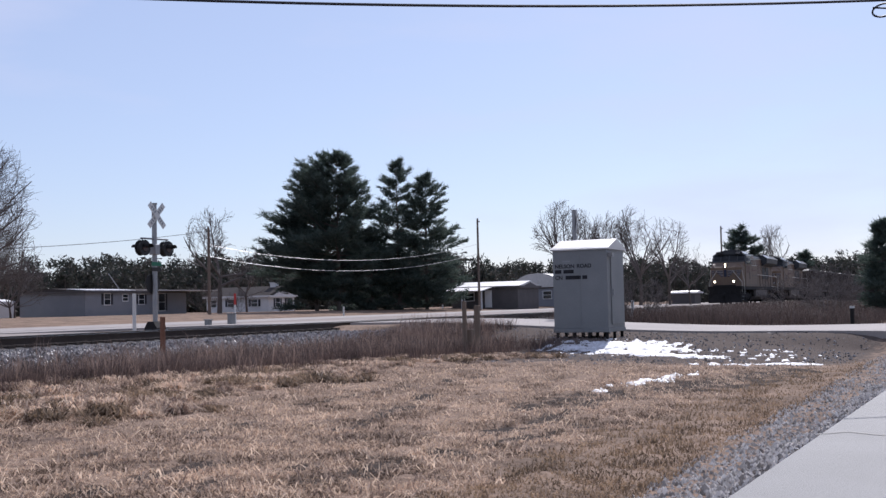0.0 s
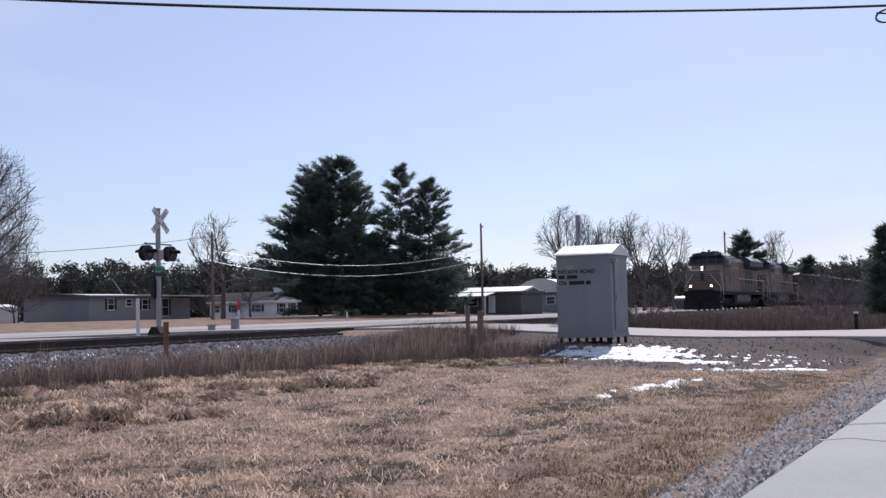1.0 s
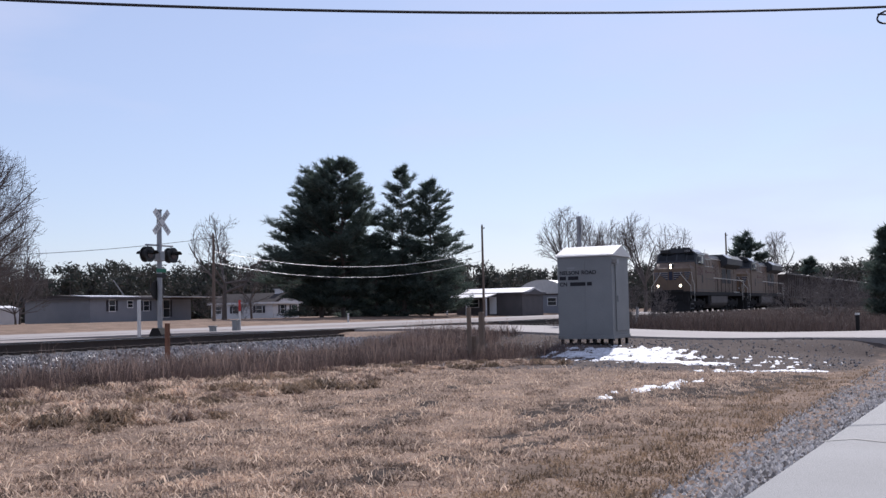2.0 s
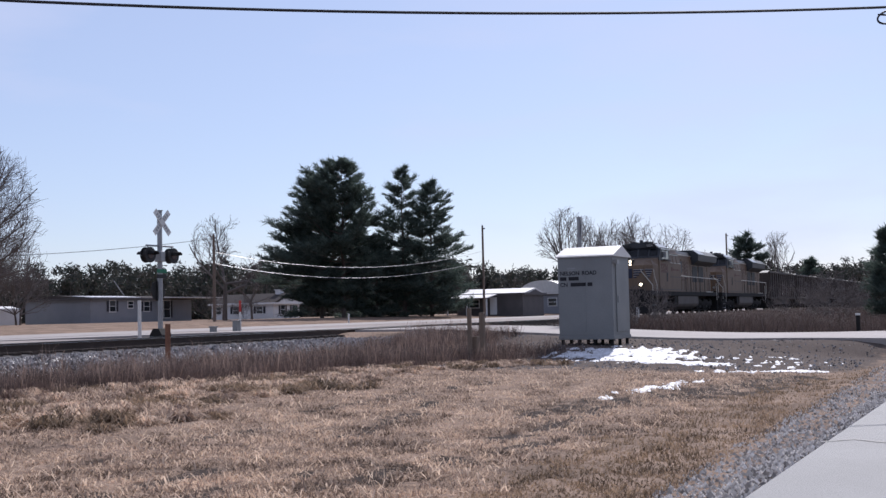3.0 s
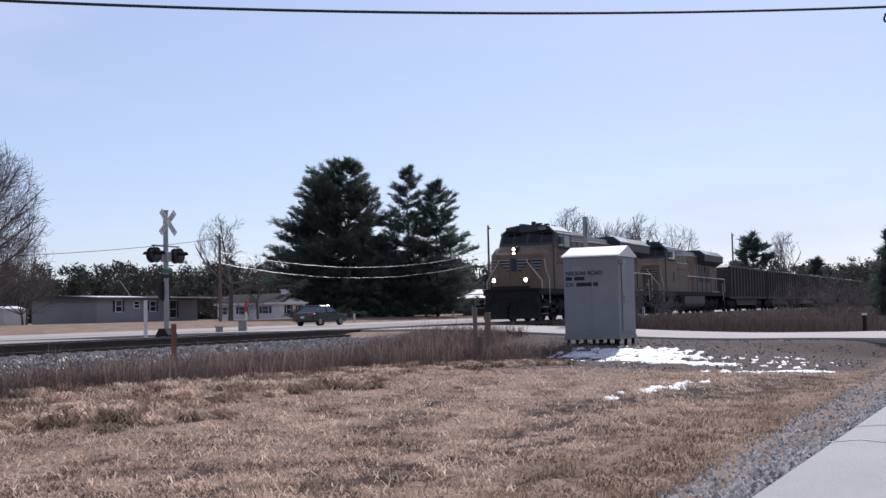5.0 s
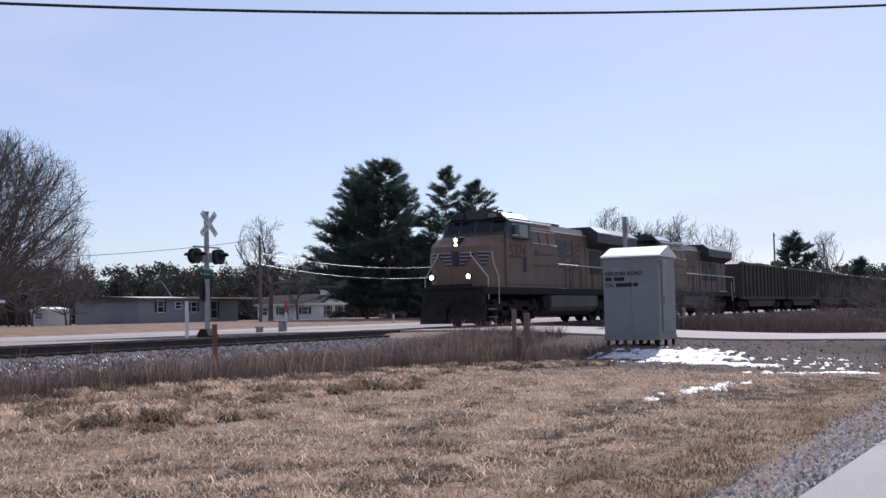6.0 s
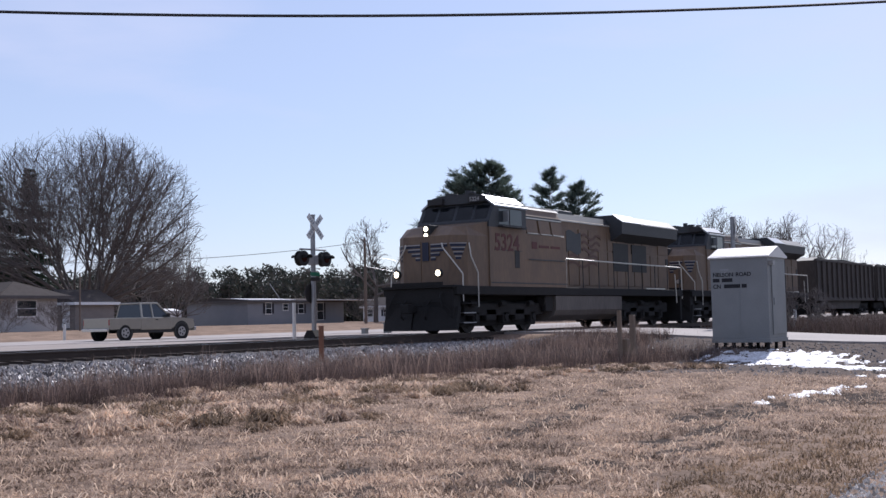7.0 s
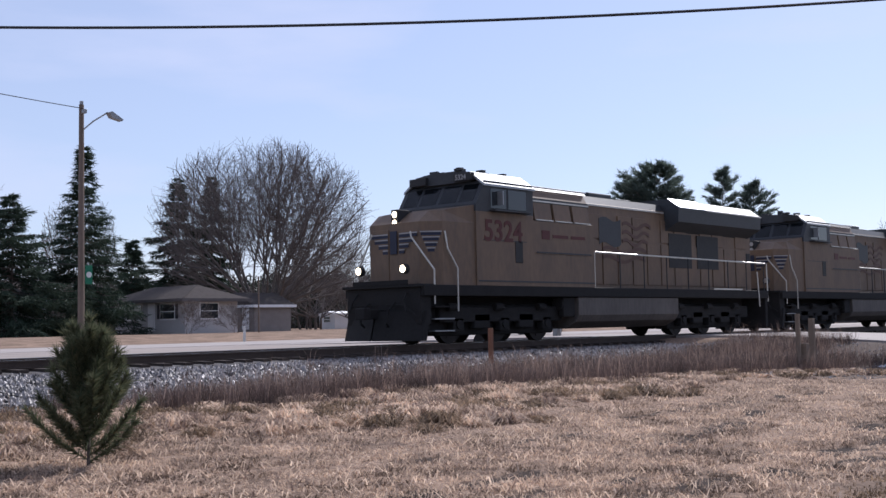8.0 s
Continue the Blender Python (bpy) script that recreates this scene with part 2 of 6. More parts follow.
def box(bm, x0, y0, z0, x1, y1, z1, bevel=0.0):
    r = bmesh.ops.create_cube(bm, size=1, matrix=Matrix.Translation(((x0 + x1) / 2, (y0 + y1) / 2, (z0 + z1) / 2)) @ Matrix.Diagonal((x1 - x0, y1 - y0, z1 - z0, 1)))
    if bevel:
        edges = {e for v in r["verts"] for e in v.link_edges}
        bmesh.ops.bevel(bm, geom=list(edges), offset=bevel, segments=2, affect="EDGES", profile=0.5)
    return bm


def cube(x0, y0, z0, x1, y1, z1, bevel=0.0):
    return box(bmesh.new(), x0, y0, z0, x1, y1, z1, bevel)


def rod(bm, a, b, r, r2=None, seg=8):
    a, b = Vector(a), Vector(b)
    d = b - a
    m = Matrix.Translation((a + b) / 2) @ d.to_track_quat("Z", "Y").to_matrix().to_4x4()
    bmesh.ops.create_cone(bm, cap_ends=True, segments=seg, radius1=r, radius2=r if r2 is None else r2, depth=d.length, matrix=m)
    return bm


def rods(paths, r, seg=6):
    bm = bmesh.new()
    for p in paths:
        for a, b in zip(p, p[1:]):
            rod(bm, a, b, r, seg=seg)
    return bm


def prism(profile, a, b, axis="y", inset=None):
    """A profile extruded from a to b. axis y: profile in x, z; axis x: profile in y, z; axis z: profile in x, y."""
    bm = bmesh.new()
    put = {"y": lambda p, t: (p[0], t, p[1]), "x": lambda p, t: (t, p[0], p[1]), "z": lambda p, t: (p[0], p[1], t)}[axis]
    lo = [bm.verts.new(put(p, a)) for p in profile]
    hi = [bm.verts.new(put(p, b)) for p in (inset or profile)]
    bm.faces.new(lo)
    bm.faces.new(hi[::-1])
    n = len(lo)
    for i in range(n):
        bm.faces.new((lo[i], hi[i], hi[(i + 1) % n], lo[(i + 1) % n]))
    bmesh.ops.recalc_face_normals(bm, faces=bm.faces)
    return bm


def lettering(name, text, size, material, parent, m, stretch=1.0):
    cu = bpy.data.curves.new(name, "FONT")
    cu.body, cu.size, cu.extrude, cu.offset = text, size, 0.004, size * 0.018
    tmp = bpy.data.objects.new(name, cu)
    scene.collection.objects.link(tmp)
    me = bpy.data.meshes.new_from_object(tmp.evaluated_get(bpy.context.evaluated_depsgraph_get()))
    bpy.data.objects.remove(tmp)
    me.transform(m @ Matrix.Diagonal((stretch, 1, 1, 1)))
    me.materials.clear()
    me.materials.append(material)
    ob = new(name, me)
    ob.parent = parent
    return ob


def smooth(a, b, v):
    t = np.clip((np.asarray(v, float) - a) / (b - a), 0, 1)
    return t * t * (3 - 2 * t)


RAIL_Z, TRACK_Y = 1.03, 22.2
ROAD_X0, ROAD_X1 = 36.3, 43.3
HW_Y0, HW_Y1 = 41.6, 51.2


def lay(x, y):
    """The height of the land."""
    x, y = np.asarray(x, float), np.asarray(y, float)
    near = 0.22 * smooth(3, 15, y) + (0.08 * smooth(13, 28, x) + 0.25 * smooth(28.7, 32.2, x + 0.25 * np.sin(y * 1.3))) * smooth(2.5, 9, y)
    bed = 0.66 * smooth(18.2, 20.5, y) * (1 - smooth(23.9, 26.5, y))
    z = np.where(y < 22.2, np.maximum(near * (1 - smooth(18, 20.5, y)), 0) + bed, 0)
    far = 0.62 + 0.16 * smooth(34, 41, y) + 0.42 * smooth(50, 64, y)
    z = np.where(y >= 22.2, far + (0.80 - far) * (1 - smooth(23.9, 27, y)), z)
    # fill under the crossing road
    c = smooth(33.5, 36.0, x) * (1 - smooth(43.6, 46.5, x))
    road = 0.55 + 0.43 * smooth(7, 20, y) * (1 - 0.5 * smooth(25, 40, y))
    z = np.where((y > 2.0) & (y < 41.0), z * (1 - c) + np.maximum(z, road - 0.06) * c * 1.0, z)
    return z


def road_edge(x):
    return 2.2 - 0.026 * x


rng = np.random.default_rng(5)


def wobble(x, y, size, seed=0):
    """Smooth uneven values, about -1 to 1."""
    r = np.random.default_rng(100 + seed)
    out = np.zeros_like(np.asarray(x, float))
    for i in range(7):
        a, f, p = r.uniform(0, 6.28), r.uniform(0.6, 1.7) / size, r.uniform(0, 6.28)
        out += np.sin((x * math.cos(a) + y * math.sin(a)) * f * 6.28 + p)
    return out / 3.0


def weed_edge(x):
    """Where the mown field meets the weeds."""
    return 16.5 - 0.27 * (x - 10) + 0.4 * np.sin(x * 0.9) + 0.25 * np.sin(x * 2.3)


# old wheel marks: from, to and half width
RUTS = ((16.0, 6.3, 21.5, 5.2, 0.6), (20.0, 5.0, 25.5, 3.9, 0.9), (9.3, 5.5, 13.5, 5.0, 0.32), (6.6, 7.1, 9.2, 7.1, 0.24), (7.2, 6.6, 10.0, 6.1, 0.22), (12.5, 7.6, 17.0, 8.4, 0.22), (13.0, 5.6, 18.5, 5.6, 0.25), (15.0, 9.6, 20.5, 9.4, 0.2), (9.5, 8.6, 13.0, 9.0, 0.14))


def bare_soil(x, y):
    """How much mud shows along the old wheel marks, 0 to 1."""
    x, y = np.asarray(x, float), np.asarray(y, float)
    out = np.zeros_like(x)
    for x0, y0, x1, y1, w in RUTS:
        t = np.clip((x - x0) / (x1 - x0), 0, 1)
        far = np.hypot((y - (y0 + (y1 - y0) * t + 0.12 * np.sin(x * 0.8))) / w, np.maximum(0, np.abs(x - (x0 + x1) / 2) - (x1 - x0) / 2) / 0.9)
        out = np.maximum(out, 1.0 - 0.6 * far)
    return np.clip(out + 0.3 * wobble(x * 0.5, y, 0.8, 31) + 0.25 * wobble(x, y, 0.33, 32) - 0.1, 0, 1) * (out > 0)


def grey_soil(x, y):
    """Worn gritty soil round the cabinet and up to the crossing, 0 to 1."""
    x, y = np.asarray(x, float), np.asarray(y, float)
    pad = smooth(24.0, 28.5, x + 0.35 * (y - 6)) * (1 - smooth(58, 66, x)) * smooth(2.4, 4.4, y + 0.02 * x) * (1 - smooth(18, 20, y))
    yard = smooth(26.5, 29, y) * (1 - smooth(40.0, 41.5, y)) * 0.55
    return np.clip(np.maximum(pad, yard), 0, 1)


def ground():
    xs = np.concatenate([[-3000, -1200, -400, -120, -50, -20], np.arange(-6, 4, 1.0), np.arange(4, 40, 0.22), np.arange(40, 60, 0.6), np.arange(60, 160, 5), [180, 220, 300, 450, 800, 1500, 3000]])
    ys = np.concatenate([[-3000, -1200, -300, -80, -25, -10, -6, -3, -1, 0, 0.8], np.arange(1.4, 27.2, 0.22), np.arange(27.5, 66, 1.2), [70, 80, 100, 140, 200, 300, 500, 900, 1600, 3000]])
    gx, gy = np.meshgrid(xs, ys)
    z = lay(gx, gy)
    rough = (wobble(gx, gy, 0.9, 1) * 0.012 + wobble(gx, gy, 0.35, 2) * 0.014 + wobble(gx * 0.12, gy, 0.8, 3) * 0.012)
    inside = smooth(road_edge(gx) + 0.3, road_edge(gx) + 1.4, gy) * (1 - smooth(17.5, 18.5, gy)) * (gx > 2) * (1 - smooth(44, 58, gx)) * (1 - smooth(35, 36.3, gx))
    heaps = np.exp(-((gy - weed_edge(gx) + 1.0) / 1.3) ** 2) * (1 - smooth(22, 27, gx))
    z = z + (rough + heaps * (0.05 * wobble(gx, gy, 0.8, 8) + 0.045 * wobble(gx, gy, 0.42, 9)) - 0.03 * bare_soil(gx, gy)) * inside
    z = z - 0.05 * (gy < road_edge(gx) + 0.2) - 0.08 * ((gy > HW_Y0 - 0.3) & (gy < HW_Y1 + 0.3))
    w = len(xs)
    verts = np.stack([gx.ravel(), gy.ravel(), z.ravel()], 1)
    faces = [(j * w + i, j * w + i + 1, (j + 1) * w + i + 1, (j + 1) * w + i) for j in range(len(ys) - 1) for i in range(w - 1)]
    ob = tagged(raw("ground", verts, faces, FIELD, smooth=True), kind="structure")
    for layer, wear in (("grey_soil", grey_soil(gx, gy)), ("bare_soil", bare_soil(gx, gy))):
        ob.data.attributes.new(layer, "FLOAT", "POINT").data.foreach_set("value", wear.ravel().astype(np.float32))
    return ob


def strip(name, xs, left, right, top, material, drop=0.25):
    """A slab along x between two edges, with its thickness."""
    v, f = [], []
    for x in xs:
        for y in (left(x), right(x)):
            v.append((x, y, top(x, y)))
        for y in (left(x), right(x)):
            v.append((x, y, top(x, y) - drop))
    for i in range(len(xs) - 1):
        a, b = 4 * i, 4 * i + 4
        f += [(a, b, b + 1, a + 1), (a, a + 2, b + 2, b), (a + 1, b + 1, b + 3, a + 3)]
    return tagged(raw(name, v, f, material), kind="structure")


def roads():
    strip("road", np.concatenate([[-200, -50], np.arange(-5, 60, 3), [120, 400]]), lambda x: -4.6 - 0.026 * x, road_edge, lambda x, y: 0.02, ASPHALT, 0.12)
    strip("highway_road", np.array([-900, -300, 0, 300, 900, 2000.0]), lambda x: HW_Y0, lambda x: HW_Y1, lambda x, y: 0.80, HIGHWAY)
    strip("highway_shoulder", np.array([-900, -300, 0, 300, 900, 2000.0]), lambda x: 33.0, lambda x: HW_Y0, lambda x, y: 0.79, PAVEDSHOULDER)
    # crossing road, in a strip along y
    ys = np.concatenate([np.arange(0.5, 21.2, 1.0), [21.35]])
    for name, seq in (("crossing_road", ys), ("crossing_road_beyond", np.concatenate([[23.1], np.arange(24, 42, 1.0)]))):
        v, f = [], []
        for y in seq:
            z = 0.55 + 0.45 * smooth(7, 20, y) - 0.2 * smooth(25, 40, y) - (0.5 * (1 - smooth(0.4, 2.2, y)))
            flare = 2.0 * (1 - smooth(0.5, 6, y)) + 4.0 * smooth(34, 41, y)
            for x in (ROAD_X0 - flare, ROAD_X1 + flare):
                v += [(x, y, z), (x, y, z - 0.3)]
        for i in range(len(seq) - 1):
            a, b = 4 * i, 4 * i + 4
            f += [(a, a + 2, b + 2, b), (a, b, b + 1, a + 1), (a + 2, a + 3, b + 3, b + 2)]
        tagged(raw(name, v, f, HIGHWAY), kind="structure")
    tagged(part("crossing_planks", cube(ROAD_X0, 21.56, 0.8, ROAD_X1, 22.84, 1.02), TIE), kind="structure")


def crack():
    """Tar-sealed crack across the near road."""
    bm = bmesh.new()
    pts = [(13.6 + 0.25 * math.sin(i * 1.7) + 0.1 * i, 1.9 - i * 0.32) for i in range(8)]
    for (x0, y0), (x1, y1) in zip(pts, pts[1:]):
        vs = [bm.verts.new(p) for p in ((x0 - 0.03, y0, 0.026), (x0 + 0.03, y0, 0.026), (x1 + 0.03, y1, 0.026), (x1 - 0.03, y1, 0.026))]
        bm.faces.new(vs)
    tagged(part("road_crack_seal", bm, BLACK), kind="structure")


def toe(x):
    """How far the stone bed reaches towards the field."""
    return 18.1 - 0.8 * (1 - smooth(9, 15, x))


def bed_top(x, y):
    t = toe(x)
    low = lay(x, t) + 0.03
    return np.where(y < 20.3, low + (0.71 - low) * smooth(0, 1, (y - t) / (20.3 - t) * 0.85 + 0.15), 0.71)


def track():
    for y in (TRACK_Y - 0.7175, TRACK_Y + 0.7175):
        bm = bmesh.new()
        box(bm, -80, y - 0.07, RAIL_Z - 0.17, 600, y + 0.07, RAIL_Z - 0.15)
        box(bm, -80, y - 0.01, RAIL_Z - 0.15, 600, y + 0.01, RAIL_Z - 0.04)
        box(bm, -80, y - 0.036, RAIL_Z - 0.04, 600, y + 0.036, RAIL_Z - 0.004)
        rail = tagged(part("rail", bm, STEEL), "rusty steel rail lying on timber sleepers", "rail", "rails of the track")
        part("rail_head", cube(-80, y - 0.03, RAIL_Z - 0.0035, 600, y + 0.03, RAIL_Z), RAILTOP, rail, "bright worn running surface")
    bed = thing("railway_sleepers", "creosoted timber sleepers bedded in grey ballast", "sleepers", pose(0, TRACK_Y, RAIL_Z - 0.27))
    base = cube(-0.11, -1.3, 0, 0.11, 1.3, 0.095)
    first = part("sleeper", base, TIE, bed)
    first.location = (-6, 0, 0)
    for i in range(1, 150):
        o = bpy.data.objects.new("sleeper", first.data)
        scene.collection.objects.link(o)
        o.parent = bed
        o.location = (-6 + i * 0.55, 0, 0)
    # the stone bed under the sleepers
    xs = np.concatenate([[-300, -60], np.arange(-10, 36.4, 1.5), [36.2]])
    for seg, xs in enumerate((xs, np.concatenate([[43.4], np.arange(45, 60, 1.5), [100, 300, 600]]))):
        v, f = [], []
        for x in xs:
            t = float(toe(x))
            row = [(t - 0.15, float(lay(x, t)) - 0.06)] + [(t + (20.3 - t) * k / 5, float(bed_top(x, t + (20.3 - t) * k / 5))) for k in range(6)] + [(21.0, 0.80), (24.1, 0.80), (26.6, 0.55)]
            v += [(x, y, z) for y, z in row]
        w = 10
        for i in range(len(xs) - 1):
            for j in range(w - 1):
                f.append((w * i + j, w * i + w + j, w * i + w + 1 + j, w * i + 1 + j))
        tagged(raw("ballast_bed", v, f, BALLAST), kind="structure")


def stones(name, n, place, size, label, material=GRAVEL):
    """Loose stones, each a lumpy eight-sided piece."""
    octa = np.array([(1, 0, 0), (0, 1, 0), (-1, 0, 0), (0, -1, 0), (0, 0, 1), (0, 0, -0.6)], float)
    fc = np.array([(0, 1, 4), (1, 2, 4), (2, 3, 4), (3, 0, 4), (1, 0, 5), (2, 1, 5), (3, 2, 5), (0, 3, 5)])
    p = place(n)
    n = len(p)
    s = rng.uniform(0.5, 1.3, (n, 1, 3)) * size * rng.uniform(0.5, 1.2, (n, 1, 1))
    a = rng.uniform(0, 6.28, n)
    v = octa[None] * s * rng.uniform(0.75, 1.25, (n, 6, 1))
    c, q = np.cos(a)[:, None], np.sin(a)[:, None]
    v = np.stack([v[..., 0] * c - v[..., 1] * q, v[..., 0] * q + v[..., 1] * c, v[..., 2]], -1) + p[:, None]
    f = (fc[None] + 6 * np.arange(n)[:, None, None]).reshape(-1, 3)
    tagged(raw(name, v.reshape(-1, 3), f, material), label, "stones", kind="stuff")


def ballast_spots(n):
    x = 4 + 32 * rng.random(n) ** 1.35
    y = toe(x) - 0.25 + (20.95 - toe(x)) * rng.random(n) ** 0.85
    return np.stack([x, y, bed_top(x, y) + 0.012], 1)


def ballast_spots_far(n):
    x = rng.uniform(43.6, 62, n)
    y = 18.6 + 2.2 * rng.random(n)
    return np.stack([x, y, bed_top(x, y) + 0.012], 1)


def shoulder_spots(n):
    x = 6 + 26 * rng.random(n) ** 1.4
    w = 0.55 + 0.025 * x
    y = road_edge(x) + w * rng.random(n) ** 1.2 + 0.02
    return np.stack([x, y, lay(x, y) - 0.03 + 0.02], 1)


def blades(name, n, place, height, width, lean, material, label, category):
    """Single blades or stems: a bent strip of three triangles each."""
    p = place(n)
    n = len(p)
    h = height * rng.uniform(0.35, 1.0, n) ** 1.5 * 1.5
    a = rng.uniform(0, 6.28, n)
    side = np.stack([np.cos(a), np.sin(a), np.zeros(n)], 1) * (width * rng.uniform(0.6, 1.3, n))[:, None]
    b = rng.uniform(0, 6.28, n)
    off = np.stack([np.cos(b), np.sin(b), np.zeros(n)], 1) * (h * lean * rng.uniform(0.2, 1.3, n))[:, None]
    up = np.array([0, 0, 1.0])[None] * h[:, None]
    v = np.stack([p - side, p + side, p + off * 0.35 + up * 0.6 - side * 0.6, p + off * 0.35 + up * 0.6 + side * 0.6, p + off + up * (1 - 0.4 * min(lean, 1.5))], 1)
    f = np.concatenate([np.array([(0, 1, 3), (0, 3, 2), (2, 3, 4)])[None] + 5 * np.arange(n)[:, None, None]]).reshape(-1, 3)
    tagged(raw(name, v.reshape(-1, 3), f, material), label, category, kind="stuff")


def on_land(x, y, dz=0.0):
    return np.stack([x, y, lay(x, y) + dz], 1)


def turf_spots(n):
    r, a = 8.2 + 22 * rng.random(n) ** 1.5, np.radians(rng.uniform(3, 66, n))
    x, y = r * np.cos(a), r * np.sin(a)
    ok = (y > road_edge(x) + 0.5 + 0.02 * x) & (y < weed_edge(x) + 0.6) & (x < 35.5)
    ok &= bare_soil(x, y) < 0.28 + 0.75 * rng.random(len(x))
    ok &= grey_soil(x, y) < 0.15 + 0.9 * rng.random(len(x)) ** 2
    return on_land(x[ok], y[ok], -0.01)


def verge_spots(n):
    p = turf_spots(n)
    return p[p[:, 1] < 4.5 - 0.02 * p[:, 0] + 0.3 * wobble(p[:, 0], p[:, 1], 1.5, 41)]


def meadow_spots(n):
    p = turf_spots(n)
    return p[p[:, 1] >= 4.5 - 0.02 * p[:, 0] + 0.3 * wobble(p[:, 0], p[:, 1], 1.5, 41)]


def tussocks(name, m, blades_each, material, label):
    """Matted heaps of long dead grass: arched blades that fall over from each heap's crown."""
    cx = rng.uniform(5, 27, m)
    cy = weed_edge(cx) + 0.3 - 5.4 * rng.random(m) ** 1.15 * (1 - 0.68 * smooth(13, 22, cx)) + 0.6 * wobble(cx, cx, 1.5, 61)
    size = rng.uniform(0.35, 1.0, m) ** 1.4 * 1.25 * (1 - 0.3 * smooth(18, 26, cx))
    comb = rng.uniform(0, 6.28, m)
    k = np.repeat(np.arange(m), blades_each)
    n = len(k)
    a = np.where(rng.random(n) < 0.55, comb[k] + rng.normal(0, 0.55, n), rng.uniform(0, 6.28, n))
    out = np.stack([np.cos(a), np.sin(a), np.zeros(n)], 1)
    side = np.stack([-np.sin(a), np.cos(a), np.zeros(n)], 1) * (0.007 * rng.uniform(0.6, 1.5, n))[:, None]
    ln = 0.36 * size[k] * rng.uniform(0.5, 1.3, n)
    hi = 0.135 * size[k] * rng.uniform(0.3, 1.35, n)
    x, y = cx[k] + rng.normal(0, 0.1, n) * size[k], cy[k] + rng.normal(0, 0.09, n) * size[k]
    p = on_land(x, y, -0.01)
    up = np.array([0, 0, 1.0])[None]
    mid, end = p + out * (ln * 0.4)[:, None] + up * hi[:, None], p + out * ln[:, None] + up * (hi * rng.uniform(-0.05, 0.6, n))[:, None]
    v = np.stack([p - side, p + side, mid - side, mid + side, end], 1)
    f = (np.array([(0, 1, 3), (0, 3, 2), (2, 3, 4)])[None] + 5 * np.arange(n)[:, None, None]).reshape(-1, 3)
    tagged(raw(name, v.reshape(-1, 3), f, material), label, "grass", kind="stuff")


def pebble_spots(n):
    x, y = rng.uniform(23, 36, n), rng.uniform(3.2, 17.5, n)
    ok = grey_soil(x, y) > 0.3 + 0.5 * rng.random(n)
    return on_land(x[ok], y[ok], 0.005)


def litter_spots(n):
    """Pale torn bits along the edge of the weeds."""
    x = rng.uniform(17, 27.5, n)
    return on_land(x, weed_edge(x) - 0.5 + rng.normal(0, 0.3, n), 0.03)


def weed_spots(n):
    x = rng.uniform(2, 36, n)
    lo = weed_edge(x)
    hi = toe(x) + 0.35 + 0.9 * smooth(13, 19, x) - 1.0 * smooth(24, 30, x) + 0.55 * wobble(x, x, 1.7, 16)
    y = lo + (hi - lo) * rng.random(n) - 1.1 * rng.random(n) ** 5
    keep = 0.22 + 0.78 * smooth(9, 16, x)
    ok = (wobble(x, y, 1.6, 4) + 0.5 * wobble(x, y, 0.6, 15) > -0.45 * smooth(8, 20, x) - 0.25) & (rng.random(n) < keep) & (hi > lo) & ~((x > 31.0) & (y < 14.5))
    return on_land(x[ok], y[ok], 0.0)


def thin_weed_spots(n):
    p = weed_spots(n)
    return p[wobble(p[:, 0], p[:, 1], 1.1, 14) > 0.1]


def bush_spots(n):
    x = rng.uniform(46.5, 120, n)
    y = 5.2 + 12.8 * rng.random(n) + 0.6 * wobble(x, x, 5, 6)
    return on_land(x, y, -0.02)


